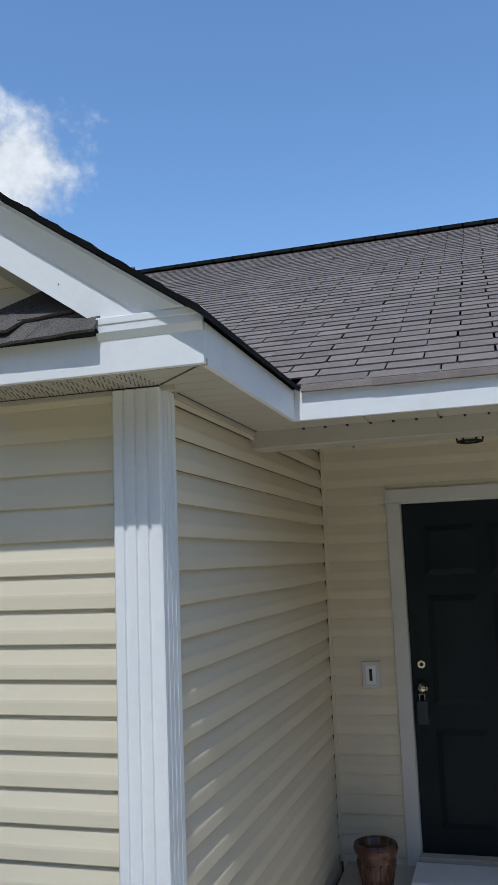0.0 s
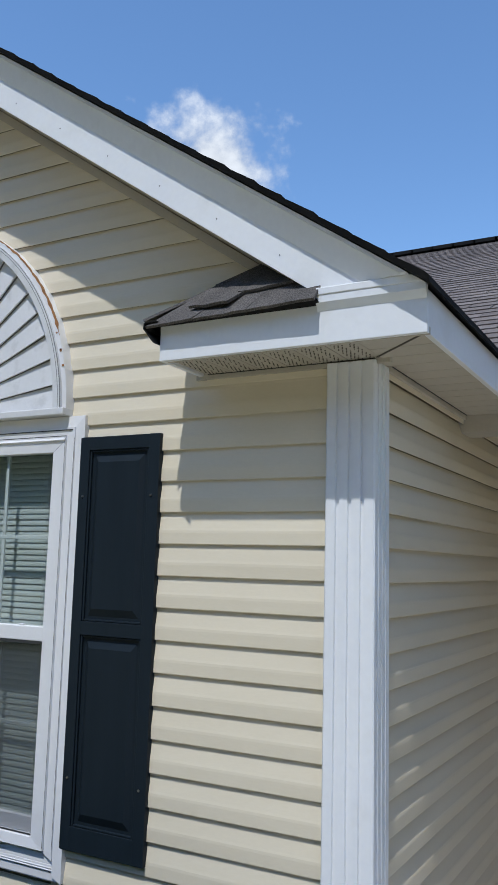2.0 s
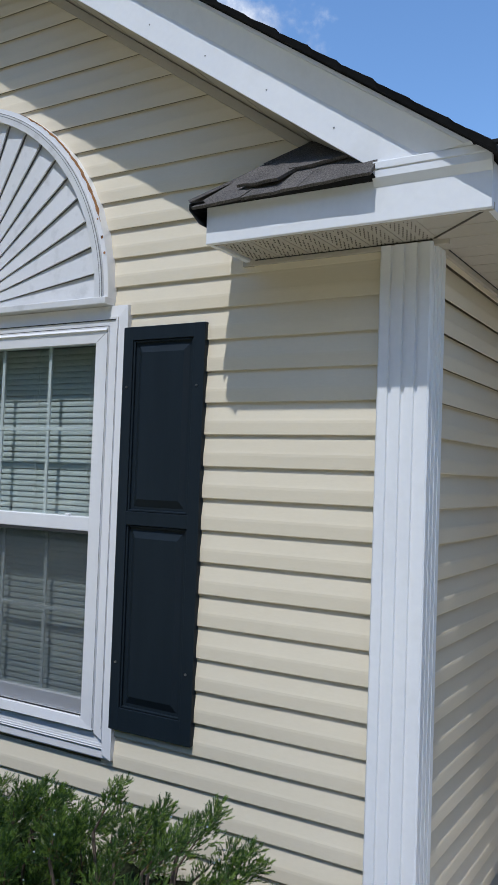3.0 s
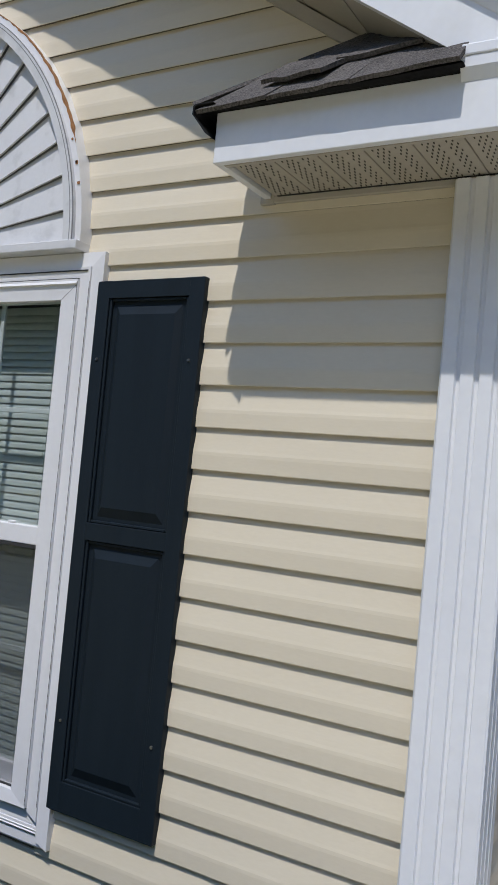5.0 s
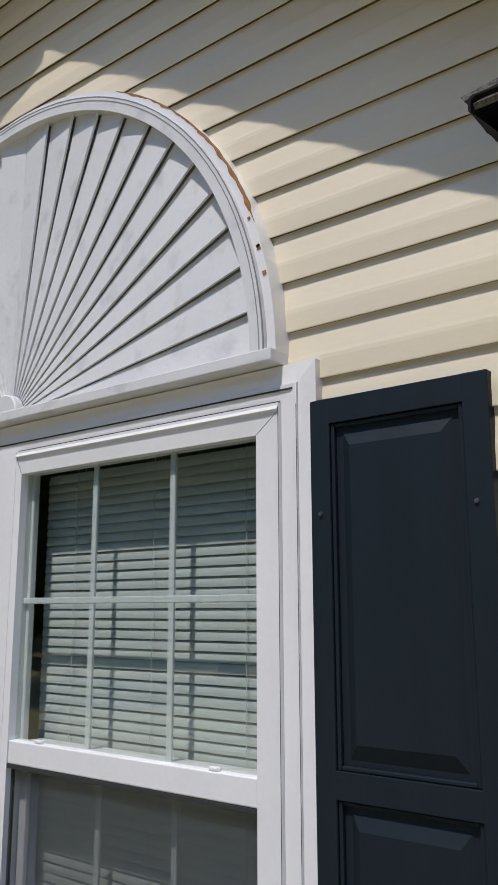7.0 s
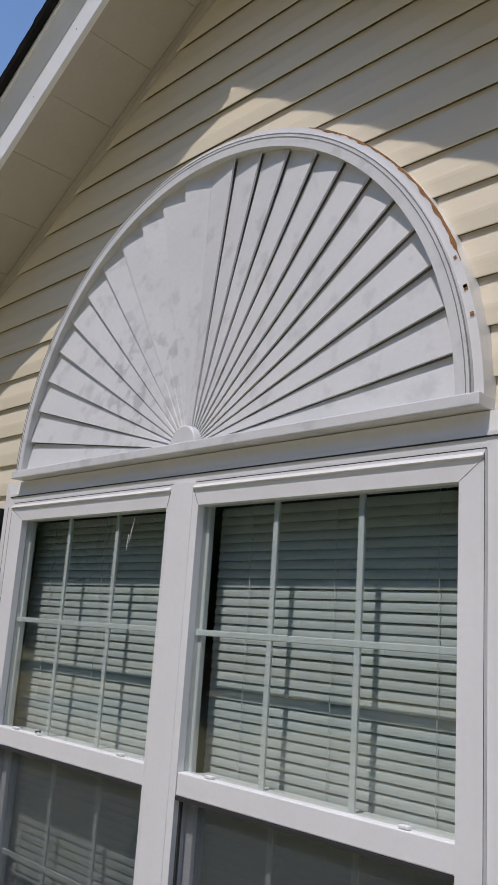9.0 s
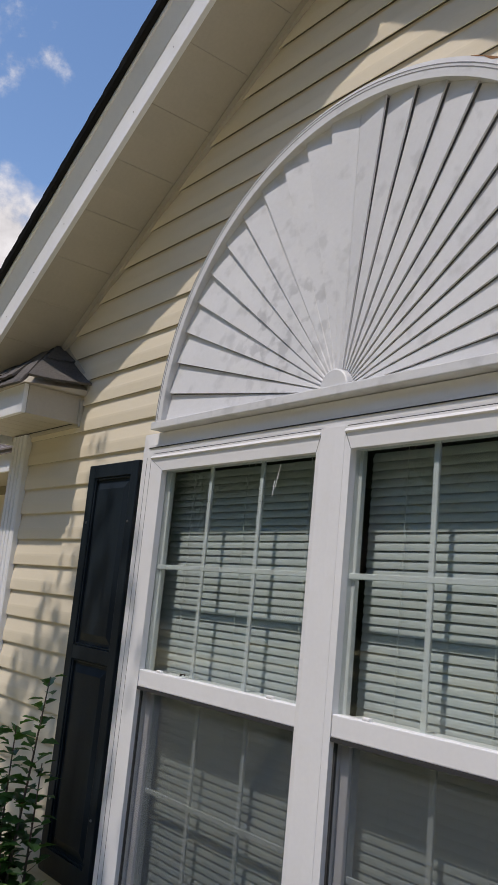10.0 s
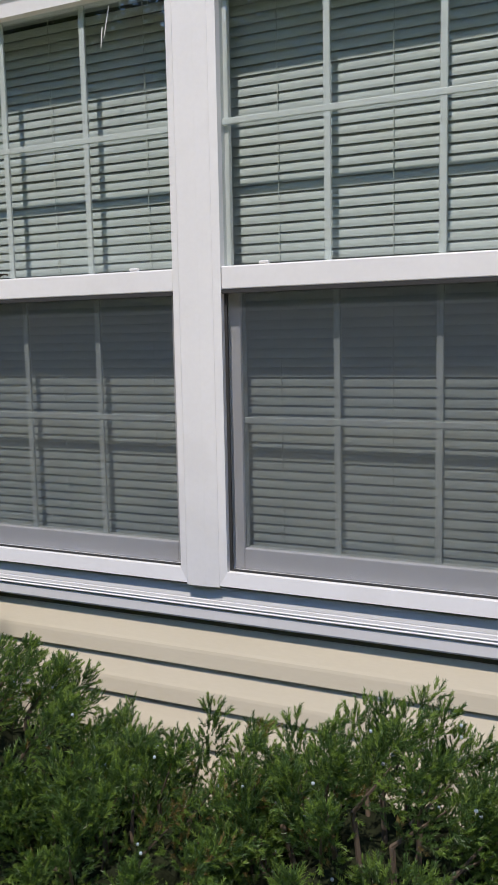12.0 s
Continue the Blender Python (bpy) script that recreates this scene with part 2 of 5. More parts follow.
def box(x0, x1, y0, y1, z0, z1, bevel=0.0, bm=None):
    bm = bm or bmesh.new()
    made = bmesh.ops.create_cube(bm, size=1.0, matrix=Matrix.Translation(((x0 + x1) / 2, (y0 + y1) / 2, (z0 + z1) / 2)) @
                                 Matrix.Diagonal((x1 - x0, y1 - y0, z1 - z0, 1)))
    if bevel:
        edges = {e for v in made["verts"] for e in v.link_edges}
        bmesh.ops.bevel(bm, geom=list(edges), offset=bevel, segments=2, affect='EDGES', profile=0.5)
    return bm


def prism(points, way, bm=None):
    """A closed outline of 3D points, pushed along way."""
    bm = bm or bmesh.new()
    a = [bm.verts.new(p) for p in points]
    b = [bm.verts.new(Vector(p) + Vector(way)) for p in points]
    bm.faces.new(a)
    bm.faces.new(b[::-1])
    for i in range(len(a)):
        j = (i + 1) % len(a)
        bm.faces.new((a[i], a[j], b[j], b[i]))
    return bm


def rod(bm, a, b, r0, r1=None, sides=6):
    a, b = Vector(a), Vector(b)
    r1 = r0 if r1 is None else r1
    way = b - a
    m = Matrix.Translation((a + b) / 2) @ way.to_track_quat('Z', 'Y').to_matrix().to_4x4()
    bmesh.ops.create_cone(bm, cap_ends=True, segments=sides, radius1=r0, radius2=r1, depth=way.length, matrix=m)
    return bm


def lathe(profile, centre, steps=28):
    bm = bmesh.new()
    rings = []
    for r, z in profile:
        rings.append([bm.verts.new((centre[0] + r * math.cos(2 * math.pi * i / steps),
                                    centre[1] + r * math.sin(2 * math.pi * i / steps), centre[2] + z)) for i in range(steps)])
    for a, b in zip(rings, rings[1:]):
        for i in range(steps):
            j = (i + 1) % steps
            bm.faces.new((a[i], a[j], b[j], b[i]))
    bm.faces.new(rings[0])
    bm.faces.new(rings[-1])
    return bm


# ---- plan ----
WALL = 3.170                  # back plane of the gable wall's siding
LEFT, RIGHT = -4.95, -0.465   # outer corners of the gable wing
PEAK_X, PEAK_Z = -2.64, 3.912
SLOPES = {1: 0.69, -1: 0.61}   # fall of the two rakes
MID_X = -2.72                 # middle of the eave returns
FASCIA = 2.886
EAVE = 2.33
DOOR_Y = 5.81
GROUND = -0.28
FLOOR = -0.04
COURSE, COURSE_0 = 0.1146, 0.920
SIDE_X = -0.487
CX = -2.69                    # middle of the twin window


def rake_z(x):
    """Height of the rake soffit over x."""
    return PEAK_Z - SLOPES[1 if x > PEAK_X else -1] * abs(x - PEAK_X)


def rake_x(z, side):
    return PEAK_X + side * (PEAK_Z - z) / SLOPES[side]


# ground
solid("ground", box(-300, 300, -300, 300, GROUND - 0.5, GROUND), LAWN_BOUNCE, "unseen lawn round the house, paled to bounce warm light on the walls", "lawn", "structure")
bm = box(-5.3, -0.2, 1.9, 3.2, GROUND - 0.02, GROUND + 0.03, 0.01)
solid("planting_bed", bm, SOIL, "dark mulch bed along the house wall", "planting bed", "structure")
bm = box(-0.44, 2.8, 3.3, 5.9, GROUND, FLOOR, 0.01)
solid("porch_floor", bm, CONCRETE, "grey concrete porch slab before the door", "porch floor", "structure")

# slab added out of view, pale so that it throws sun under the eaves
solid("pavement", box(-0.15, 3.2, -7.0, 3.29, GROUND - 0.1, GROUND + 0.05, 0.01), material("bounce_slab_pale", (0.62, 0.57, 0.49), (0.54, 0.50, 0.43), rough=0.9, scale=2, fine=120, bump=0.5), "unseen pale slab added to bounce sun into the porch", "walkway", "structure")

# gable wall with the window opening through it
HOLE_L, HOLE_R, HOLE_B, HOLE_T = CX - 0.955, CX + 0.955, 0.56, 2.16
bm = bmesh.new()
T = 0.14
box(LEFT + 0.02, HOLE_L, WALL, WALL + T, GROUND, HOLE_T, bm=bm)
box(HOLE_R, SIDE_X - 0.04, WALL, WALL + T, GROUND, HOLE_T, bm=bm)
box(HOLE_L, HOLE_R, WALL, WALL + T, GROUND, HOLE_B, bm=bm)
prism([(LEFT + 0.02, WALL, HOLE_T), (SIDE_X - 0.04, WALL, HOLE_T), (SIDE_X - 0.04, WALL, rake_z(SIDE_X - 0.04)),
       (PEAK_X, WALL, PEAK_Z), (LEFT + 0.02, WALL, rake_z(LEFT + 0.02))], (0, T, 0), bm)
wall_front = solid("wall_south", bm, LAP_SHADE, "gable wall clad in cream vinyl lap siding", "wall", "structure")
wall_side = solid("wall_east", box(SIDE_X - T, SIDE_X - 0.0285, WALL + T, DOOR_Y + 0.1, GROUND, 2.46), LAP_SHADE,
                  "porch side wall clad in cream vinyl lap siding", "wall", "structure")
bm = bmesh.new()
box(SIDE_X, -0.02, DOOR_Y, DOOR_Y + T, GROUND, 2.5, bm=bm)
box(0.95, 2.8, DOOR_Y, DOOR_Y + T, GROUND, 2.5, bm=bm)
box(-0.02, 0.95, DOOR_Y, DOOR_Y + T, 2.075, 2.5, bm=bm)
wall_door = solid("wall_porch", bm, LAP_SHADE, "porch wall clad in cream vinyl lap siding", "wall", "structure")
solid("wall_porch_end", box(2.8, 2.94, 3.9, DOOR_Y + T, GROUND, 2.5), SIDING, "cream porch end wall", "wall", "structure")
solid("wall_west", box(LEFT + 0.02, LEFT + 0.16, WALL + T, 8.5, GROUND, 2.46), SIDING, "cream side wall of the gable wing", "wall", "structure")
wall_wing = solid("wall_wing", box(-12.0, LEFT + 0.02, 4.1, 4.24, GROUND, 2.5), LAP_SHADE, "cream lap-sided wall of the left wing", "wall", "structure")

# dark room behind the window, its unlit look put into the surface colour
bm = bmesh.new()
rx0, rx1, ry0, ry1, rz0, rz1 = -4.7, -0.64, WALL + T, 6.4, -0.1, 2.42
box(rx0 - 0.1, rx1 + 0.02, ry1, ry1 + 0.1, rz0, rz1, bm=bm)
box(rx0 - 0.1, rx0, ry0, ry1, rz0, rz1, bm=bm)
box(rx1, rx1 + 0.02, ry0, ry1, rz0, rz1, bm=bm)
solid("wall_room", bm, ROOM_DARK, "room walls coloured dark to look unlit behind the blinds", "wall", "structure")
solid("floor", box(rx0, rx1, ry0, ry1, rz0 - 0.1, rz0), ROOM_DARK, "floor of the room behind the window, coloured dark to look unlit", "floor", "structure")
solid("ceiling", box(rx0 - 0.1, rx1 + 0.02, ry0, ry1 + 0.1, rz1, rz1 + 0.04), ROOM_DARK, "ceiling of the room behind the window, coloured dark to look unlit", "ceiling", "structure")

# ---- roofs ----
ROOF_T = 0.245    # soffit to shingle top, upright
OUT_R, OUT_L = -0.205, 2 * MID_X + 0.205
OVERHANG = {1: 0.0, -1: -0.025}    # the two rakes stand out a little unevenly


def roof_slab(side):
    """One slope of the gable roof, its deck with a ragged shingle edge along the rake."""
    x_out = OUT_R if side > 0 else OUT_L
    bm = bmesh.new()
    n = 150
    rows = []
    rng = random.Random(3 + side)
    lifts = [rng.uniform(0.003, 0.008) for _ in range(40)]
    for i in range(n + 1):
        x = PEAK_X + (x_out - PEAK_X) * i / n
        run = abs(x - PEAK_X) * 1.2 / 0.132
        lift = lifts[int(run)]
        jag = lift * (run % 1.0) ** 1.5 - 0.003 + rng.uniform(-0.0008, 0.0008)
        z = rake_z(x) + ROOF_T
        y0 = 2.817 + OVERHANG[side] + rng.uniform(-0.0006, 0.0006)
        rows.append([bm.verts.new(p) for p in ((x, y0, z + jag), (x, y0 + 0.008, z - 0.021), (x, 9.0, z - 0.021), (x, 9.0, z))])
    for a, b in zip(rows, rows[1:]):
        for k in range(4):
            bm.faces.new((a[k], a[(k + 1) % 4], b[(k + 1) % 4], b[k]))
    bm.faces.new(rows[0])
    bm.faces.new(rows[-1])
    return bm


gable_roof = thing("roof_gable", (PEAK_X, FASCIA, EAVE), "dark asphalt shingle gable roof with white fascia boards", "roof", kind="structure")
for side in (1, -1):
    part("shingle_slope", roof_slab(side), TAR, gable_roof, "near-black ragged shingle edge")
    x_out = OUT_R - 0.025 if side > 0 else OUT_L + 0.025
    # lower board, upper board and drip strip of the rake
    CAP = 2.5035
    for nm, lo, hi, y0, y1 in (("rake_board", 0.0, 0.150, FASCIA, FASCIA + 0.02), ("rake_upper_board", 0.118, 0.206, 2.856, FASCIA - 0.001),
                               ("drip_edge", 0.2065, 0.220, 2.846, FASCIA - 0.001)):
        y0, y1 = y0 + OVERHANG[side], y1 + OVERHANG[side]
        xl, xh = rake_x(CAP - lo, side), rake_x(CAP - hi, side)
        yl = FASCIA + OVERHANG[side] - 0.002 if nm == "rake_upper_board" else y0     # the upper board leans out
        part(nm, prism([(PEAK_X, yl, PEAK_Z + lo), (xl, yl, CAP), (xh, y0, CAP), (PEAK_X, y0, PEAK_Z + hi)], (0, y1 - y0, 0)), WHITE, gable_roof)
    # raking frieze strip on the wall under the soffit
    xe = RIGHT - 0.2 if side > 0 else LEFT + 0.2
    part("rake_moulding", prism([(PEAK_X, WALL - 0.03, PEAK_Z - 0.045), (xe, WALL - 0.03, rake_z(xe) - 0.045),
                                 (xe, WALL - 0.03, rake_z(xe) - 0.004), (PEAK_X, WALL - 0.03, PEAK_Z - 0.004)], (0, 0.028, 0)), SOFFIT, gable_roof)
    # soffit panels up the rake
    n = 22
    yf = FASCIA + OVERHANG[side] + 0.02
    x_end = RIGHT + 0.10 if side > 0 else LEFT - 0.10
    for i in range(n):
        xa = PEAK_X + (x_end - PEAK_X) * i / n
        xb = PEAK_X + (x_end - PEAK_X) * (i + 1) / n - side * 0.0010
        up = 0.0015 if i % 2 else 0.0
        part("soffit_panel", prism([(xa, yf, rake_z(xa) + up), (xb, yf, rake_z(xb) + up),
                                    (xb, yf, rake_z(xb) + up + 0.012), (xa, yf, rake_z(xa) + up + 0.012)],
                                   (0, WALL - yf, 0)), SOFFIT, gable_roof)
    # deck above the soffit, closing the gap
    part("deck", prism([(PEAK_X, FASCIA + 0.021, PEAK_Z + 0.15), (x_out - side * 0.03, FASCIA + 0.021, rake_z(x_out - side * 0.03) + 0.15),
                        (x_out - side * 0.03, FASCIA + 0.021, rake_z(x_out - side * 0.03) + 0.21), (PEAK_X, FASCIA + 0.021, PEAK_Z + 0.21)], (0, 6.0, 0)), SOFFIT, gable_roof)


def cornice_return(side):
    """Boxed eave return with its own small shingle roof."""
    def X(x):
        return x if side > 0 else 2 * MID_X - x - (0.03 if x < -0.9 else 0)

    def span(a, b):
        return min(X(a), X(b)), max(X(a), X(b))
    ret = thing("eave_return", (X(-0.7), 3.0, EAVE), "white boxed eave return with curled brown shingles on top", "eave return", "eave returns")
    inner, outer = -1.16, -0.23
    a, b = span(inner, outer)
    part("fascia", box(a, b, FASCIA, FASCIA + 0.02, EAVE, 2.452, 0.002), WHITE, ret)
    a2, b2 = span(-0.575, outer)
    crown = prism([(a2, FASCIA - 0.014, 2.4785), (a2, FASCIA - 0.014, 2.456), (a2, FASCIA - 0.0005, 2.432), (a2, FASCIA + 0.006, 2.432), (a2, FASCIA + 0.006, 2.4785)], (b2 - a2, 0, 0))
    part("upper_fascia", crown, WHITE, ret)
    part("cap_strip", box(a2, b2, FASCIA - 0.017, FASCIA + 0.03, 2.479, 2.503, 0.003), WHITE, ret)
    e0, e1 = span(inner, inner + 0.02)
    part("end_panel", box(e0, e1, FASCIA + 0.021, WALL - 0.012, EAVE, 2.452, 0.002), WHITE if side > 0 else SOFFIT, ret)
    part("end_lip", box(*span(inner - 0.012, inner + 0.03), WALL - 0.03, WALL - 0.013, EAVE - 0.014, 2.44, 0.003), SOFFIT, ret)
    # vented soffit panels
    n = 6
    for i in range(n):
        xa = inner + 0.03 + (outer - 0.26 - inner) * i / n
        xb = inner + 0.03 + (outer - 0.26 - inner) * (i + 1) / n - 0.0025
        p0, p1 = span(xa, xb)
        pan = part("soffit_panel", box(p0, p1, FASCIA + 0.03, WALL - 0.03, EAVE + 0.006, EAVE + 0.014, 0.002), SOFFIT, ret)
        holes = bmesh.new()
        for r in range(13 if side > 0 else 0):
            for c in range(6):
                if c == 3:
                    continue
                cx = p0 + 0.018 + (p1 - p0 - 0.03) * (c + 0.5 * (r % 2)) / 6
                cy = FASCIA + 0.050 + 0.0175 * r
                bmesh.ops.create_cone(holes, cap_ends=True, segments=6, radius1=0.0026, radius2=0.0026, depth=0.002,
                                      matrix=Matrix.Translation((cx, cy, EAVE + 0.0055)) @ Matrix.Diagonal((0.6, 2.1, 1, 1)))
        if side > 0:
            tagged(part("perforation", holes, HOLE, pan, "rows of small dark vent holes"), kind="stuff")
    part("soffit_channel", box(*span(inner + 0.02, outer - 0.2), WALL - 0.028, WALL - 0.012, EAVE - 0.012, EAVE + 0.02, 0.003), SOFFIT, ret)
    part("soffit_gap", box(*span(inner + 0.04, outer - 0.25), WALL - 0.0335, WALL - 0.0285, EAVE + 0.0035, EAVE + 0.0055), DARKGAP, ret, "dark open joint behind the soffit")
    part("soffit_lip", box(*span(inner + 0.02, outer), FASCIA + 0.021, FASCIA + 0.031, EAVE - 0.001, EAVE + 0.02), SOFFIT, ret)
    # small hipped shingle roof: front slope and inner end slope
    apex = Vector((X(-0.80), WALL - 0.012, 2.755))
    tip, far = Vector((X(-1.196), 2.868, 2.472)), Vector((X(-0.565), 2.856, 2.486))
    end = Vector((X(-1.19), WALL - 0.012, 2.492))
    under = bmesh.new()
    vs = [under.verts.new(p - Vector((0, 0, 0.016))) for p in (tip + Vector((-side * 0.01, -0.004, -0.010)), far + Vector((0, 0.004, -0.010)), apex, end + Vector((-side * 0.01, 0, 0)))]
    low = [under.verts.new(p) for p in ((tip.x, tip.y + 0.012, 2.453), (far.x, far.y + 0.022, 2.453), (far.x, WALL - 0.012, 2.453), (end.x, end.y, 2.453))]
    under.faces.new((vs[0], vs[1], vs[2]))
    under.faces.new((vs[0], vs[2], vs[3]))
    under.faces.new((vs[0], vs[1], low[1], low[0]))
    under.faces.new((vs[0], vs[3], low[3], low[0]))
    under.faces.new((vs[1], vs[2], low[2], low[1]))
    under.faces.new(low)
    part("roof_base", under, TAR if side > 0 else SOFFIT, ret)
    rng = random.Random(5)

    def tab(a, b, c, d, lift):
        """A thick curled shingle tab between four corners (a, b at the lower edge)."""
        bm = bmesh.new()
        nrm = (b - a).cross(d - a).normalized()
        if nrm.z < 0:
            nrm = -nrm
        top, bot = [], []
        k = 5
        for j in range(3):
            v = j / 2
            for i in range(k + 1):
                u = i / k
                p = a.lerp(b, u).lerp(d.lerp(c, u), v)
                curl = lift * (1 - v) ** 2 * (0.3 + abs(u - 0.35) * 1.4) + rng.uniform(-0.002, 0.002)
                top.append(bm.verts.new(p + nrm * (0.012 + curl)))
                bot.append(bm.verts.new(p + nrm * (0.002 + curl)))
        w = k + 1
        for j in range(2):
            for i in range(k):
                q = j * w + i
                bm.faces.new((top[q], top[q + 1], top[q + w + 1], top[q + w]))
                bm.faces.new((bot[q], bot[q + w], bot[q + w + 1], bot[q + 1]))
        for i in range(k):
            bm.faces.new((top[i], bot[i], bot[i + 1], top[i + 1]))
            q = 2 * w + i
            bm.faces.new((top[q], top[q + 1], bot[q + 1], bot[q]))
        for j in range(2):
            q, q2 = j * w, j * w + w
            bm.faces.new((top[q], top[q2], bot[q2], bot[q]))
            q, q2 = j * w + k, j * w + w + k
            bm.faces.new((top[q], bot[q], bot[q2], top[q2]))
        return bm
    drop = Vector((0, -0.012, -0.036))
    # front slope in three rows, the ends trimmed along the hip
    for row in range(3):
        v0, v1 = row / 3, (row + 1.25) / 3
        cuts = [0.0, 0.30, 0.62, 1.0] if row == 0 else ([0.0, 0.45, 1.0] if row == 1 else [0.0, 1.0])
        def at(u, v):
            v = min(v, 1.0)
            return tip.lerp(far, u).lerp(apex.lerp(Vector((far.x, apex.y, apex.z)), u), v)
        for u0, u1 in zip(cuts, cuts[1:]):
            gap = 0.0012
            part("shingle", tab(at(u0 + gap, v0) + drop, at(u1 - gap, v0) + drop, at(u1 - gap, v1), at(u0 + gap, v1), (0.003, 0.006, 0.003)[row]),
                 SHINGLE_OLD, ret)
    # loose and torn tabs lying over the rows
    for u0, u1, v0, v1, skew, lift in ((0.22, 0.50, 0.06, 0.44, -0.05, 0.006), (0.46, 0.80, 0.18, 0.52, 0.04, 0.004)):
        up = Vector((0, -0.004, 0.001))
        part("torn_shingle", tab(at(u0, v0) + up, at(u1, v0 + skew) + up, at(u1 - 0.02, v1), at(u0 + 0.03, v1 - skew), lift), SHINGLE_OLD, ret, "curled torn shingle tab")
    for row in range(2):
        v0, v1 = row / 2, (row + 1.2) / 2
        def at2(u, v):
            v = min(v, 1.0)
            return tip.lerp(end, u).lerp(apex, v)
        part("shingle", tab(at2(0, v0) + Vector((-side * 0.016, 0, -0.01)), at2(1, v0) + Vector((-side * 0.016, 0, -0.01)), at2(1, v1), at2(0, v1), 0.012), SHINGLE_OLD, ret)
    # black drooping felt at the tip and flashing against the wall
    if side > 0:
        bm = bmesh.new()
        rows = []
        for k in range(13):
            y = 2.846 + 0.20 * k / 12
            sag = 0.016 * math.sin(k * 1.3) + 0.012 * math.sin(k * 2.9)
            curve = ((-1.150, 2.462), (-1.196, 2.462), (-1.203, 2.458), (-1.204, 2.438 + 0.1 * sag), (-1.184, 2.414), (-1.163, 2.388))
            rows.append([bm.verts.new((px, y, pz)) for px, pz in curve] + [bm.verts.new((px + 0.004, y, pz - 0.003)) for px, pz in reversed(curve)])
        for p, q in zip(rows, rows[1:]):
            for k in range(12):
                bm.faces.new((p[k], p[(k + 1) % 12], q[(k + 1) % 12], q[k]))
        bm.faces.new(rows[0])
        bm.faces.new(rows[-1])
        part("felt_edge", bm, TAR, ret, "black torn felt edge")
    fl = [Vector((X(-1.20), WALL - 0.018, 2.47)), Vector((X(-1.20), WALL - 0.018, 2.53)), Vector((X(-0.80), WALL - 0.018, 2.80)), Vector((X(-0.78), WALL - 0.018, 2.755))]
    part("wall_flashing", prism(fl, (0, 0.006, 0)), SOFFIT if side < 0 else TAR, ret)
    return ret


cornice_return(1)
cornice_return(-1)

# eave along the porch side of the gable wing, with its soffit
side_eave = thing("eave_side", (-0.3, 3.4, EAVE), "white side eave with plain beige soffit", "eave", kind="structure")
part("fascia", box(-0.25, -0.231, FASCIA + 0.0205, 4.0435, EAVE, 2.462, 0.002), WHITE, side_eave)
for i in range(12):
    ya = FASCIA + 0.03 + i * 0.1165
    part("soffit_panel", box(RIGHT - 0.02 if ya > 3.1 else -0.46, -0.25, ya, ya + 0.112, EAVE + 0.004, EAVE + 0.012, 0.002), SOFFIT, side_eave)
part("soffit_channel", box(SIDE_X - 0.01, SIDE_X + 0.018, 3.26, 4.27, EAVE - 0.016, EAVE + 0.02, 0.003), SOFFIT, side_eave)
part("soffit_gap", box(SIDE_X + 0.0185, SIDE_X + 0.0225, 3.27, 4.26, EAVE + 0.0018, EAVE + 0.0036), DARKGAP, side_eave, "dark open joint beside the soffit")
part("mitre_strip", prism([(-0.256, 2.912, EAVE + 0.001), (-0.470, 3.12, EAVE + 0.001), (-0.466, 3.124, EAVE + 0.001), (-0.252, 2.916, EAVE + 0.001)], (0, 0, 0.003)), HOLE, side_eave)
solid("eave_west", box(OUT_L + 0.025, OUT_L + 0.045, FASCIA + 0.02, 8.6, EAVE, 2.478), WHITE, "white fascia of the far eave", "eave", "structure")

# main eave over the porch
main_eave = thing("eave_porch", (1.0, 4.08, EAVE), "white fascia and beige soffit over the porch", "eave", kind="structure")
part("fascia", box(-0.25, 4.0, 4.044, 4.064, EAVE, 2.468, 0.002), WHITE, main_eave)
for i in range(10):
    xa = -0.25 + i * 0.305
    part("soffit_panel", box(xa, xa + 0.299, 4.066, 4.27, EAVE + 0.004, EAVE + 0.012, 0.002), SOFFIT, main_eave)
    for q in range(3):
        part("panel_notch", box(xa + 0.1 * q, xa + 0.1 * q + 0.010, 4.256, 4.2715, EAVE - 0.004, EAVE + 0.003), DARKGAP, main_eave)
beam = solid("porch_beam", box(SIDE_X - 0.02, 2.8, 4.272, 4.43, 2.255, 2.345, 0.006), SOFFIT, "beige wrapped porch beam under the eave", "beam", "structure")
solid("porch_ceiling", box(SIDE_X - 0.05, 2.9, 4.43, DOOR_Y + 0.02, 2.46, 2.5), SOFFIT, "beige porch ceiling", "ceiling", "structure")

# main roof
EAVE_Y, EAVE_Z, PITCH, RIDGE_Y = 4.035, 2.478, 0.5, 9.4
ang = math.atan(PITCH)
main_roof = thing("roof_main", (0, EAVE_Y, EAVE_Z), "grey-brown three-tab asphalt shingle roof", "roof", kind="structure")
bm = prism([(-0.3, EAVE_Y + 0.02, EAVE_Z - 0.012), (-0.3, RIDGE_Y, EAVE_Z + PITCH * (RIDGE_Y - EAVE_Y) - 0.02),
            (-0.3, RIDGE_Y + 0.01, EAVE_Z + PITCH * (RIDGE_Y - EAVE_Y) - 0.06), (-0.3, EAVE_Y + 0.02, EAVE_Z - 0.03)], (5.0, 0, 0))
part("roof_deck", bm, TAR, main_roof)
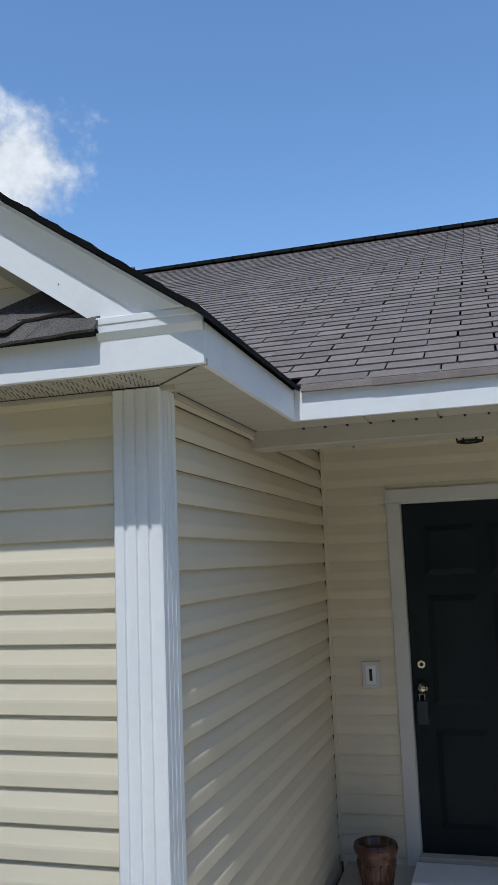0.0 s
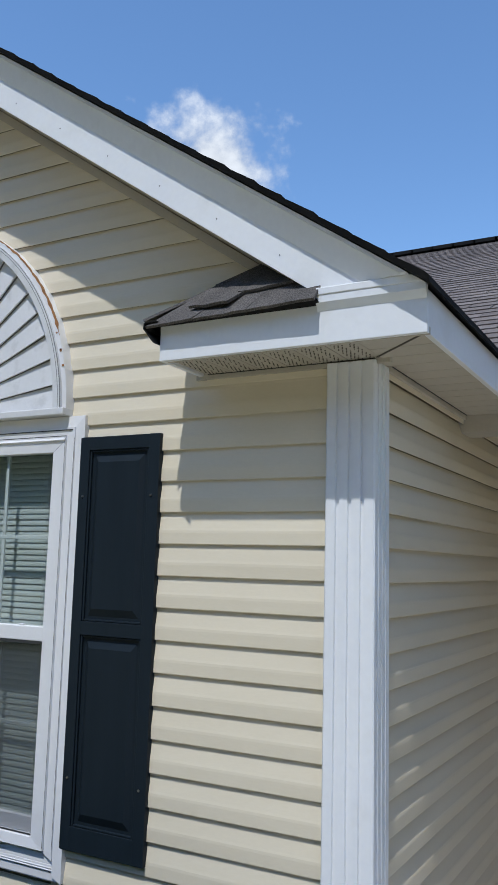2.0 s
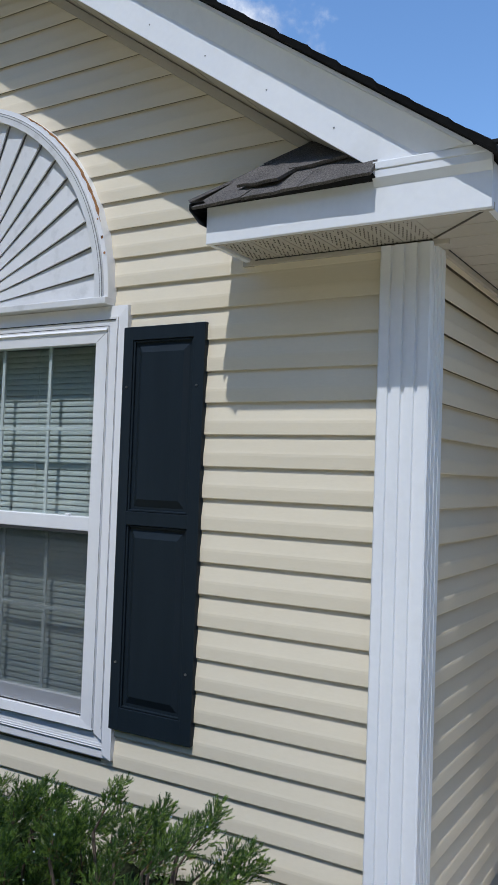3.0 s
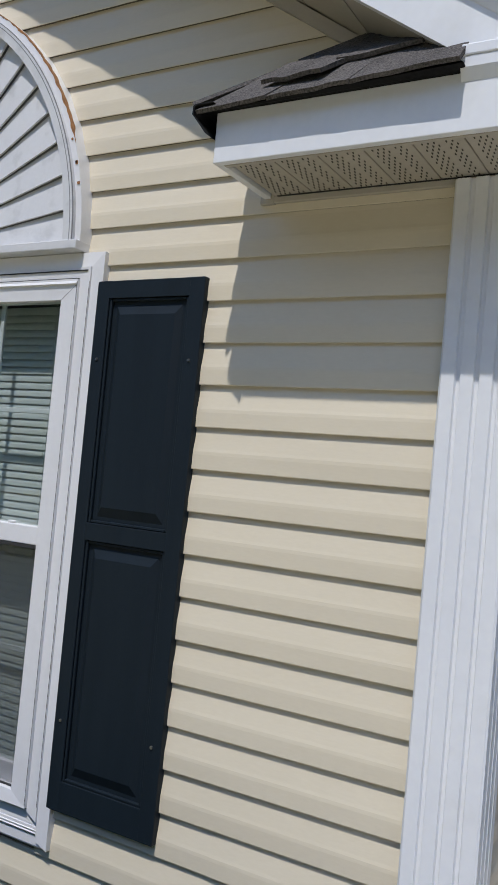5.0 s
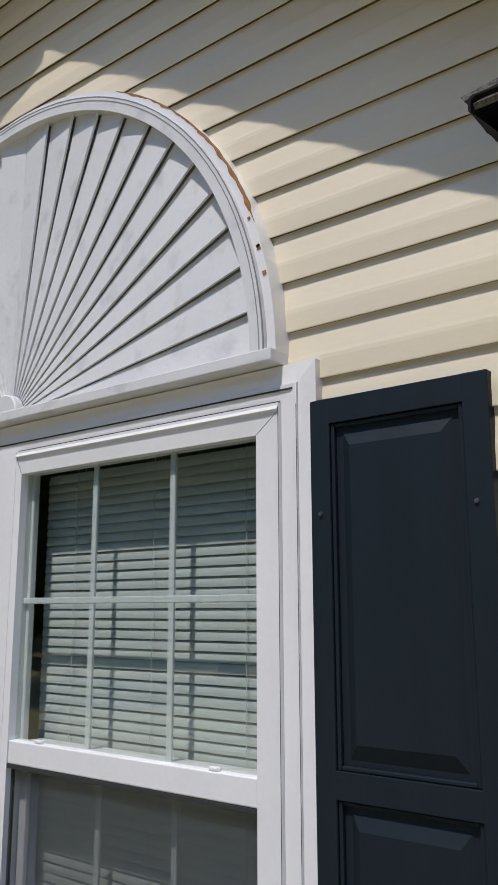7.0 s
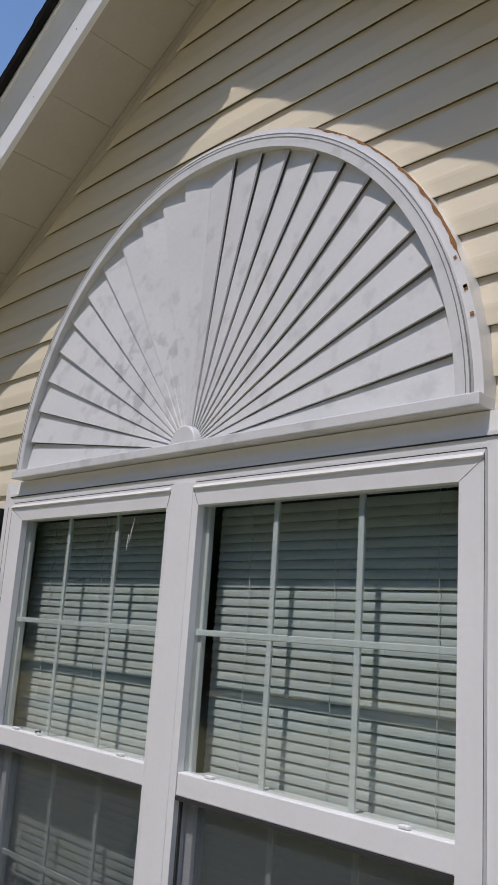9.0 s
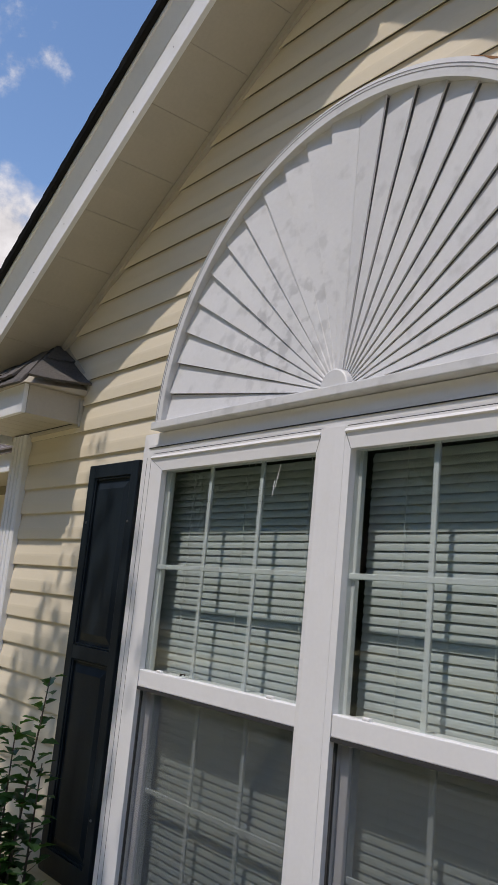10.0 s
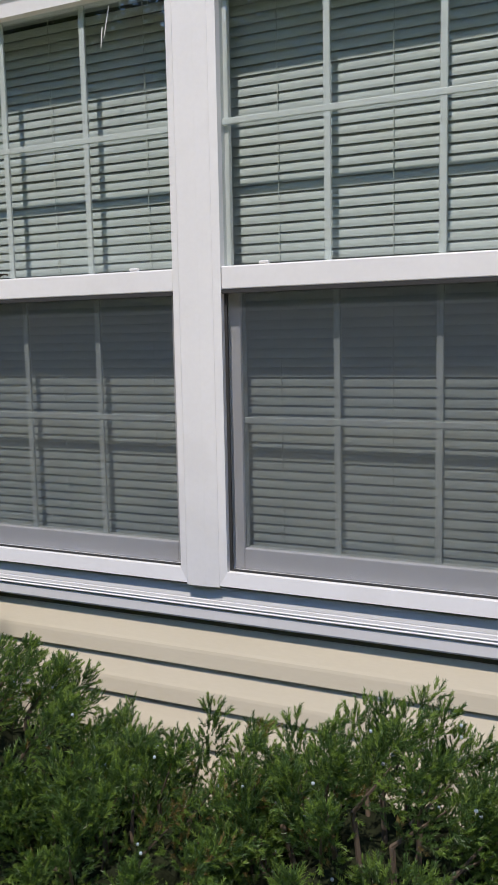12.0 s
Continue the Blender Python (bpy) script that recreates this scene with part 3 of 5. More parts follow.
bm = prism([(-6.0, 6.0, EAVE_Z + PITCH * (6.0 - EAVE_Y) - 0.012), (-6.0, RIDGE_Y, EAVE_Z + PITCH * (RIDGE_Y - EAVE_Y) - 0.02),
            (-6.0, RIDGE_Y + 0.01, EAVE_Z + PITCH * (RIDGE_Y - EAVE_Y) - 0.06), (-6.0, 6.0, EAVE_Z + PITCH * (6.0 - EAVE_Y) - 0.03)], (5.7, 0, 0))
part("roof_deck", bm, TAR, main_roof)
bm = bmesh.new()
for i in range(48):
    xa = -6.0 + i * 0.23
    box(xa, xa + 0.25, RIDGE_Y - 0.13, RIDGE_Y + 0.13, EAVE_Z + PITCH * (RIDGE_Y - EAVE_Y) - 0.03, EAVE_Z + PITCH * (RIDGE_Y - EAVE_Y) + 0.008, bm=bm)
tagged(part("ridge_cap", bm, TAR, main_roof, "dark ridge cap shingles"), kind="stuff")
solid("wall_back", box(-6.0, 4.6, RIDGE_Y - 0.1, RIDGE_Y, GROUND, 4.9), SIDING, "plain back wall under the ridge", "wall", "structure")

bm = prism([(0.004, 4.024, 2.446), (0.004, 4.018, 2.450), (0.004, 4.026, 2.480), (0.004, 4.075, 2.502), (0.004, 4.075, 2.490)], (0.3045, 0, 0))
starter = bpy.data.meshes.new("starter_shingle")
bmesh.ops.recalc_face_normals(bm, faces=bm.faces)
bm.to_mesh(starter)
bm.free()
starter.materials.append(SHINGLE)
for i in range(13):
    ob = piece("starter_shingle", starter, main_roof, (-0.20 + 0.305 * i, random.uniform(-0.002, 0.002), random.uniform(-0.003, 0.002)))

# porch side trims
corner = thing("corner_trim", (SIDE_X, DOOR_Y, FLOOR), "thin cream inside corner trim in the porch", "trim", kind="structure")
part("strip", box(SIDE_X + 0.0, SIDE_X + 0.022, DOOR_Y - 0.022, DOOR_Y - 0.004, FLOOR, 2.45, 0.003), SIDING, corner)


def corner_post(name, x_edge, x_corner, inward, label):
    """Fluted vinyl corner post that wraps a wall corner."""
    y_front = 3.126
    post = thing(name, ((x_edge + x_corner) / 2, y_front, GROUND), label, "corner post", "corner posts")
    w = x_corner - x_edge
    s = 1 if w > 0 else -1
    pts = [(x_edge, WALL - 0.012), (x_edge, y_front + 0.006), (x_edge + s * 0.006, y_front)]
    n = 4
    flat = abs(w) / n
    for i in range(n):
        xa = x_edge + s * flat * i
        if i:
            pts += [(xa - s * 0.007, y_front), (xa - s * 0.004, y_front + 0.008), (xa + s * 0.004, y_front + 0.008), (xa + s * 0.007, y_front)]
    pts += [(x_corner - s * 0.005, y_front), (x_corner, y_front + 0.005)]
    depth = 0.140
    for i in range(1, 4):
        ya = y_front + depth * i / 4
        pts += [(x_corner, ya - 0.006), (x_corner - s * 0.007, ya - 0.003), (x_corner - s * 0.007, ya + 0.003), (x_corner, ya + 0.006)]
    pts += [(x_corner, y_front + depth), (x_corner - s * 0.030, y_front + depth), (x_corner - s * 0.030, WALL - 0.012)]
    part("shaft", prism([(x, y, GROUND + 0.04) for x, y in pts], (0, 0, EAVE - 0.002 - GROUND - 0.04)), WHITE, post)
    return post


corner_post("corner_post", -0.648, -0.476, 1, "white fluted vinyl corner post under the eave")
corner_post("corner_post", -4.792, LEFT, -1, "white fluted corner post with leaf shadows beside the shrub")

# ---- door ----
door = thing("door_1", (0.45, DOOR_Y, 0.0), "closed black panelled front door with cream casing", "door", kind="structure")
part("slab", box(0.0, 0.93, DOOR_Y + 0.028, DOOR_Y + 0.07, 0.02, 2.058, 0.002), DOORPAINT, door)
for px0, px1 in ((0.12, 0.43), (0.50, 0.81)):
    for pz0, pz1 in ((0.16, 0.72), (0.86, 1.50), (1.62, 1.92)):
        bm = bmesh.new()
        outer = [bm.verts.new(p) for p in ((px0, DOOR_Y + 0.0275, pz0), (px1, DOOR_Y + 0.0275, pz0), (px1, DOOR_Y + 0.0275, pz1), (px0, DOOR_Y + 0.0275, pz1))]
        e = 0.035
        inner = [bm.verts.new(p) for p in ((px0 + e, DOOR_Y + 0.016, pz0 + e), (px1 - e, DOOR_Y + 0.016, pz0 + e), (px1 - e, DOOR_Y + 0.016, pz1 - e), (px0 + e, DOOR_Y + 0.016, pz1 - e))]
        for i in range(4):
            bm.faces.new((outer[i], outer[(i + 1) % 4], inner[(i + 1) % 4], inner[i]))
        bm.faces.new(inner)
        part("panel", bm, DOORPAINT, door)
part("casing", box(-0.088, -0.004, DOOR_Y - 0.03, DOOR_Y - 0.002, FLOOR, 2.065, 0.004), CASING, door)
part("casing", box(0.934, 1.018, DOOR_Y - 0.03, DOOR_Y - 0.002, FLOOR, 2.065, 0.004), CASING, door)
part("head_casing", box(-0.092, 1.022, DOOR_Y - 0.034, DOOR_Y - 0.002, 2.066, 2.15, 0.004), CASING, door)
part("head_filler", box(-0.09, 1.02, DOOR_Y - 0.010, DOOR_Y - 0.0015, 2.151, 2.181, 0.002), SIDING, door)
part("jamb", box(-0.02, -0.001, DOOR_Y - 0.001, DOOR_Y + 0.08, 0.02, 2.074, 0.002), CASING, door)
part("jamb", box(-0.02, 0.95, DOOR_Y - 0.001, DOOR_Y + 0.08, 2.059, 2.074, 0.002), CASING, door)
part("jamb", box(0.931, 0.95, DOOR_Y - 0.001, DOOR_Y + 0.08, 0.02, 2.058, 0.002), CASING, door)
part("threshold", box(-0.02, 0.95, DOOR_Y - 0.05, DOOR_Y + 0.08, -0.01, 0.02, 0.004), CONCRETE, door, "grey aluminium threshold")
for kz, r, nm in ((0.959, 0.030, "door_knob"), (1.094, 0.026, "deadbolt")):
    bm = bmesh.new()
    rod(bm, (0.062, DOOR_Y + 0.03, kz), (0.062, DOOR_Y + 0.012, kz), r, r * 0.9, 20)
    k = part(nm, bm, BRASS, door, "round satin nickel " + nm.replace("_", " "))
    if nm == "door_knob":
        bm = bmesh.new()
        bmesh.ops.create_uvsphere(bm, u_segments=16, v_segments=10, radius=0.026, matrix=Matrix.Translation((0.062, DOOR_Y - 0.03, kz)) @ Matrix.Diagonal((1, 0.8, 1, 1)))
        rod(bm, (0.062, DOOR_Y - 0.02, kz), (0.062, DOOR_Y + 0.02, kz), 0.012, 0.012, 12)
        part("grip", bm, BRASS, k, smooth=True)
    else:
        bm = bmesh.new()
        rod(bm, (0.062, DOOR_Y + 0.012, kz), (0.062, DOOR_Y + 0.006, kz), 0.011, 0.011, 14)
        part("cylinder", bm, BLACKIRON, k)
LOCKBOX = material("lock_box_blue_grey", (0.02, 0.028, 0.042), rough=0.5)
bm = box(0.022, 0.088, DOOR_Y - 0.028, DOOR_Y + 0.014, 0.752, 0.885, 0.006)
lb = thing("lock_box", (0.055, DOOR_Y, 0.75), "small dark blue key lock box hung on the door knob", "lock box")
part("body", bm, LOCKBOX, lb)
bm = bmesh.new()
for xa in (0.04, 0.07):
    rod(bm, (xa, DOOR_Y - 0.008, 0.88), (xa, DOOR_Y - 0.008, 0.925), 0.004)
rod(bm, (0.037, DOOR_Y - 0.008, 0.925), (0.073, DOOR_Y - 0.008, 0.925), 0.004)
part("shackle", bm, SCREW, lb)
step = solid("door_step", box(-0.03, 1.1, 5.42, 5.745, FLOOR, 0.0, 0.008), STEPWHITE, "pale painted step before the front door", "step", "structure")
bell = thing("doorbell_plate", (-0.236, DOOR_Y, 0.95), "white doorbell plate with a dark push button", "doorbell")
part("plate", box(-0.292, -0.182, DOOR_Y - 0.034, DOOR_Y - 0.016, 0.958, 1.118, 0.005), CASING, bell)
part("inner_plate", box(-0.268, -0.206, DOOR_Y - 0.04, DOOR_Y - 0.034, 0.985, 1.095, 0.003), WHITE, bell)
part("button", box(-0.246, -0.228, DOOR_Y - 0.046, DOOR_Y - 0.04, 1.005, 1.075, 0.003), DARKGAP, bell)

# potted plant pot in the corner
PX, PY = -0.21, 5.42
prof = [(0.070, 0.0), (0.078, 0.01), (0.098, 0.10), (0.104, 0.16), (0.100, 0.175), (0.116, 0.19), (0.122, 0.215), (0.118, 0.235), (0.104, 0.24),
        (0.098, 0.225), (0.09, 0.19), (0.06, 0.185)]
pot = thing("plant_pot", (PX, PY, FLOOR), "empty brown glazed flower pot in the porch corner", "flower pot")
part("pot", lathe(prof, (PX, PY, FLOOR)), POT, pot, smooth=True)
bm = bmesh.new()
for i in range(16):
    a = 2 * math.pi * i / 16
    rod(bm, (PX + 0.080 * math.cos(a), PY + 0.080 * math.sin(a), FLOOR + 0.02), (PX + 0.103 * math.cos(a), PY + 0.103 * math.sin(a), FLOOR + 0.145), 0.006, 0.009, 5)
part("ribs", bm, POT, pot)
part("soil", lathe([(0.088, 0.17), (0.088, 0.192), (0.02, 0.2)], (PX, PY, FLOOR), 20), SOIL, pot)

# porch lantern
LX, LY = 0.46, 5.0
lantern = thing("porch_lantern", (LX, LY, 2.46), "small black metal ceiling lantern with glass sides", "lantern")
bm = bmesh.new()
rod(bm, (LX, LY, 2.459), (LX, LY, 2.44), 0.07, 0.06, 16)
part("canopy", bm, BLACKIRON, lantern)
bm = bmesh.new()
n = 6
for i in range(n):
    a, b = 2 * math.pi * i / n, 2 * math.pi * (i + 1) / n
    t0, t1 = (LX + 0.085 * math.cos(a), LY + 0.085 * math.sin(a), 2.44), (LX + 0.085 * math.cos(b), LY + 0.085 * math.sin(b), 2.44)
    b0, b1 = (LX + 0.062 * math.cos(a), LY + 0.062 * math.sin(a), 2.31), (LX + 0.062 * math.cos(b), LY + 0.062 * math.sin(b), 2.31)
    rod(bm, t0, b0, 0.0045)
    rod(bm, t0, t1, 0.005)
    rod(bm, b0, b1, 0.006)
part("cage", bm, BLACKIRON, lantern)
bm = bmesh.new()
rod(bm, (LX, LY, 2.315), (LX, LY, 2.435), 0.055, 0.076, 6)
part("glass", bm, LAMPGLASS, lantern)

# ---- shutters ----


def shutter(x0, x1, label):
    z0, z1, yf = 0.607, 2.131, 3.134
    sh = thing("window_shutter", ((x0 + x1) / 2, yf + 0.015, z0), label, "shutter", "window shutters")
    yb = WALL - 0.008
    st = 0.050
    part("stile", box(x0, x0 + st, yf, yb, z0, z1, 0.003), SHUTTER, sh)
    part("stile", box(x1 - st, x1, yf, yb, z0, z1, 0.003), SHUTTER, sh)
    rails = ((z1 - 0.052, z1 - 0.001), (1.378, 1.428), (z0 + 0.001, z0 + 0.085))
    for ra, rb in rails:
        part("rail", box(x0 + st - 0.003, x1 - st + 0.003, yf + 0.0005, yb - 0.001, ra, rb, 0.001), SHUTTER, sh)
    part("back_panel", box(x0 + st - 0.002, x1 - st + 0.002, yf + 0.015, yb - 0.001, z0 + 0.08, z1 - 0.05), SHUTTER, sh)
    for pa, pb in ((rails[2][1], rails[1][0]), (rails[1][1], rails[0][0])):
        bm = bmesh.new()
        xa, xb = x0 + st + 0.024, x1 - st - 0.024
        za, zb = pa + 0.020, pb - 0.020
        e = 0.028
        o = [bm.verts.new(p) for p in ((xa, yf + 0.0148, za), (xb, yf + 0.0148, za), (xb, yf + 0.0148, zb), (xa, yf + 0.0148, zb))]
        i_ = [bm.verts.new(p) for p in ((xa + e * 0.7, yf + 0.004, za + e), (xb - e * 0.7, yf + 0.004, za + e), (xb - e * 0.7, yf + 0.004, zb - e), (xa + e * 0.7, yf + 0.004, zb - e))]
        for k in range(4):
            bm.faces.new((o[k], o[(k + 1) % 4], i_[(k + 1) % 4], i_[k]))
        bm.faces.new(i_)
        part("raised_panel", bm, SHUTTER, sh)
        for ze in (pa + 0.001, pb - 0.009):
            part("bead", box(x0 + st + 0.0095, x1 - st - 0.0095, yf + 0.0055, yf + 0.0155, ze, ze + 0.008, 0.002), SHUTTER, sh)
        for xe in (x0 + st + 0.001, x1 - st - 0.009):
            part("bead", box(xe, xe + 0.008, yf + 0.005, yf + 0.0155, pa + 0.001, pb - 0.001, 0.002), SHUTTER, sh)
    for sx in (x0 + 0.028, x1 - 0.030):
        for sz in (1.90, 0.86):
            bm = bmesh.new()
            rod(bm, (sx, yf + 0.002, sz), (sx, yf - 0.004, sz), 0.0055, 0.004, 10)
            part("screw", bm, SCREW, sh, "small steel screw head")
    return sh


shutter(-1.697, -1.317, "black panelled plastic shutter beside the window")
shutter(-4.117, -3.735, "black panelled shutter half hidden by the leafy shrub")

# ---- twin window ----
win = thing("window_1", (CX, WALL, 0.5), "white vinyl twin double-hung window with grilles", "window", kind="structure")
OL, OR, OT = -3.708, -1.677, 2.219
Y1, Y2, Y3 = 3.135, 3.127, 3.120     # outer trim, frame, sash faces
def prism_ring(x0, x1, z0, z1, w, yf, yb, slope=0.0):
    """Four mitred bars round an opening. w: one width, or the widths left, right, bottom and top."""
    wl, wr, wb, wt = (w, w, w, w) if isinstance(w, float) else w
    o = ((x0, z0), (x1, z0), (x1, z1), (x0, z1))
    i = ((x0 + wl, z0 + wb), (x1 - wr, z0 + wb), (x1 - wr, z1 - wt), (x0 + wl, z1 - wt))
    out = []
    for k in range(4):
        m = (k + 1) % 4
        out.append(prism([(o[k][0], yf, o[k][1]), (o[m][0], yf, o[m][1]), (i[m][0], yf + slope, i[m][1]), (i[k][0], yf + slope, i[k][1])], (0, yb - yf, 0)))
    return out


# outer trim channel, frame, sill steps and mullion
for bm in prism_ring(OL, OR, 0.486, OT, (0.042, 0.042, 0.02, 0.044), Y1, WALL - 0.004, -0.003)[1:]:
    part("outer_trim", bm, VINYL, win)
FL, FR, FT = OL + 0.0425, OR - 0.0425, OT - 0.0445
for bm in prism_ring(FL, FR, 0.56, FT, (0.0405, 0.0405, 0.02, 0.036), Y2, Y3 + 0.07, 0.003)[1:]:
    part("frame", bm, VINYL, win)
part("head_groove", box(FL + 0.01, FR - 0.01, Y2 - 0.002, Y2 + 0.004, FT - 0.012, FT - 0.009), DARKGAP, win)
part("sill", prism([(FL, Y3 + 0.020, 0.580), (FL, Y3 + 0.018, 0.576), (FL, Y3 + 0.0165, 0.5465), (FL, WALL + 0.02, 0.5465), (FL, WALL + 0.02, 0.580)], (FR - FL, 0, 0)), VINYL, win)
part("sill_nose", box(FL - 0.012, FR + 0.012, Y3 + 0.0155, WALL - 0.004, 0.5195, 0.546, 0.003), VINYL, win)
for zr in (0.5235, 0.5315):
    part("sill_ridge", box(FL - 0.010, FR + 0.010, Y3 + 0.0135, Y3 + 0.017, zr, zr + 0.0035, 0.001), VINYL, win)
part("sill_base", prism([(OL + 0.002, Y3 + 0.0185, 0.519), (OL + 0.002, Y3 + 0.0195, 0.490), (OL + 0.002, Y3 + 0.022, 0.485), (OL + 0.002, WALL - 0.004, 0.484), (OL + 0.002, WALL - 0.004, 0.519)], (OR - OL - 0.004, 0, 0)), VINYL, win)
part("mullion", prism([(CX - 0.0475, Y3 + 0.07, 0.586), (CX - 0.0475, Y3 - 0.0005, 0.586), (CX - 0.044, Y3 - 0.004, 0.586), (CX + 0.010, Y3 - 0.004, 0.586), (CX + 0.0475, Y3 - 0.001, 0.586), (CX + 0.0475, Y3 + 0.07, 0.586)], (0, 0, FT - 0.037 - 0.586)), VINYL, win)


def double_hung(x0, x1):
    """Upper sash in front, lower sash behind with an insect screen over it. x0, x1: daylight edges."""
    top, bot = 2.076, 0.627
    ml, mr = (0.072, 0.0205) if x1 < CX else (0.0215, 0.0615)
    # surround of both sashes
    for bm in prism_ring(x0 - ml, x1 + mr, bot - 0.037, top + 0.0615, (ml, mr, 0.037, 0.0615), Y3, Y3 + 0.05, 0.004):
        part("sash_surround", bm, VINYL, win)
    # open mitres at the upper corners
    for xo, xi in ((x0 - ml + 0.003, x0 - 0.001), (x1 + mr - 0.003, x1 + 0.001)):
        e = 0.0009
        part("mitre_joint", prism([(xo, Y3 - 0.0006, top + 0.043), (xo + e, Y3 - 0.0006, top + 0.043), (xi + e, Y3 + 0.0032, top + 0.001), (xi, Y3 + 0.0032, top + 0.001)], (0, 0.004, 0)), DARKGAP, win)
    # bevel along the head of the surround, and a fine dark joint over it
    part("head_bevel", prism([(x0 - ml + 0.002, Y3 - 0.0055, top + 0.047), (x0 - ml + 0.002, Y3 + 0.004, top + 0.0612), (x0 - ml + 0.002, Y3 + 0.012, top + 0.0612), (x0 - ml + 0.002, Y3 + 0.012, top + 0.044), (x0 - ml + 0.002, Y3 + 0.0005, top + 0.044)],
                             (x1 + mr - x0 + ml - 0.004, 0, 0)), VINYL, win)
    part("head_joint", box(x0 - ml + 0.002, x1 + mr - 0.002, Y2 - 0.0012, Y2 + 0.004, top + 0.0635, top + 0.0655), DARKGAP, win)
    # meeting rail of the upper sash
    rail = part("meeting_rail", box(x0 + 0.0005, x1 - 0.0005, Y3 + 0.006, Y3 + 0.045, 1.340, 1.396, 0.003), VINYL, win)
    part("rail_seal", box(x0 + 0.001, x1 - 0.001, Y3 + 0.004, Y3 + 0.016, 1.330, 1.3395), DARKGAP, rail)
    gy = Y3 + 0.026
    pane = part("pane", box(x0, x1, gy, gy + 0.004, 1.39, top + 0.02), GLASS, win)
    pane.visible_shadow = False
    w = (x1 - x0) / 3
    for k in (1, 2):
        part("muntin", box(x0 + w * k - 0.0083, x0 + w * k + 0.0083, gy + 0.006, gy + 0.014, 1.39, top + 0.01, 0.002), WHITE, win)
    part("muntin", box(x0, x1, gy + 0.005, gy + 0.013, 1.733, 1.749, 0.002), WHITE, win)
    part("side_track", box(x0, x0 + 0.012, gy + 0.015, gy + 0.032, 1.35, top + 0.01, 0.002), VINYL, win)
    # lower sash further in
    ly = Y3 + 0.058
    for xa, xb in ((x0, x0 + 0.030), (x1 - 0.030, x1)):
        part("lower_stile", box(xa, xb, ly - 0.012, ly + 0.028, bot, 1.39, 0.003), VINYL, win)
    part("lower_rail", box(x0 + 0.0305, x1 - 0.0305, ly - 0.012, ly + 0.028, bot, bot + 0.056, 0.003), VINYL, win)
    part("lower_top_rail", box(x0 + 0.0305, x1 - 0.0305, ly - 0.012, ly + 0.028, 1.345, 1.395, 0.003), VINYL, win)
    pane = part("pane", box(x0 + 0.03, x1 - 0.03, ly, ly + 0.004, bot + 0.05, 1.35), GLASS, win)
    pane.visible_shadow = False
    w = (x1 - x0 - 0.06) / 3
    for k in (1, 2):
        part("muntin", box(x0 + 0.03 + w * k - 0.0083, x0 + 0.03 + w * k + 0.0083, ly + 0.006, ly + 0.014, bot + 0.05, 1.35, 0.002), WHITE, win)
    part("muntin", box(x0 + 0.03, x1 - 0.03, ly + 0.005, ly + 0.013, 1.004, 1.020, 0.002), WHITE, win)
    # screen
    sy = Y3 + 0.022
    scr = part("insect_screen", box(x0 + 0.010, x1 - 0.010, sy, sy + 0.0006, bot + 0.008, 1.331), SCREEN, win, "fine grey insect screen")
    for bm in prism_ring(x0 + 0.001, x1 - 0.001, bot + 0.001, 1.3395, (0.007, 0.007, 0.004, 0.009), sy - 0.003, sy + 0.004):
        part("screen_frame", bm, DARKGAP, scr)


for xs, yy in ((FL + 0.0005, Y2), (FL + 0.0405, Y3), (FR - 0.0425, Y3), (FR - 0.0017, Y2)):
    part("frame_seam", box(xs, xs + 0.0012, yy - 0.0006, yy + 0.006, 0.60, FT - 0.045), DARKGAP, win)
GL, GR = (-3.552, -2.757), (-2.622, -1.822)
double_hung(*GL)
double_hung(*GR)


def blind(x0, x1, label):
    """White slatted blind hung inside the window."""
    by = 3.236
    b = thing("window_blind", ((x0 + x1) / 2, by, 0.62), label, "window blind", "window blinds")
    part("headrail", box(x0, x1, by - 0.02, by + 0.02, 2.10, 2.14, 0.003), BLIND, b)
    part("bottom_rail", box(x0, x1, by - 0.013, by + 0.013, 0.625, 0.64, 0.003), BLIND, b)
    me = None
    n = 60
    pitch = (2.09 - 0.65) / n
    for i in range(n):
        z = 0.655 + pitch * i
        if me is None:
            bm = bmesh.new()
            hw = (x1 - x0) / 2
            a = radians(73)
            ring = []
            for k in range(5):
                u = (k - 2) / 2 * 0.0135
                lift = 0.0025 * (1 - (u / 0.0135) ** 2)
                yy, zz = u * math.cos(a) - lift * math.sin(a), u * math.sin(a) + lift * math.cos(a)
                ring.append([bm.verts.new((sx * hw, yy, zz)) for sx in (-1, 1)])
            for p, q in zip(ring, ring[1:]):
                bm.faces.new((p[0], p[1], q[1], q[0]))
            low = [[bm.verts.new(v.co - Vector((0, 0, 0.0008))) for v in r] for r in ring]
            for p, q in zip(low, low[1:]):
                bm.faces.new((p[0], q[0], q[1], p[1]))
            for k in (0, 4):
                bm.faces.new((ring[k][0], ring[k][1], low[k][1], low[k][0]))
            bmesh.ops.recalc_face_normals(bm, faces=bm.faces)
            me = bpy.data.meshes.new("slat")
            bm.to_mesh(me)
            bm.free()
            me.materials.append(BLIND)
        s = piece("slat", me, b, ((x0 + x1) / 2, by, z))
        s.rotation_euler = (radians(random.uniform(-2.5, 2.5)), radians(random.uniform(-0.10, 0.10)), 0)
    for f in (0.16, 0.5, 0.84):
        bm = bmesh.new()
        xx = x0 + (x1 - x0) * f
        for dy in (-0.013, 0.013):
            rod(bm, (xx, by + dy, 0.63), (xx, by + dy, 2.11), 0.0011, sides=4)
        part("ladder_cord", bm, CORD, b)
    return b


blind(GL[0] - 0.072, GL[1] + 0.02, "white slatted blind lowered, slats half open")
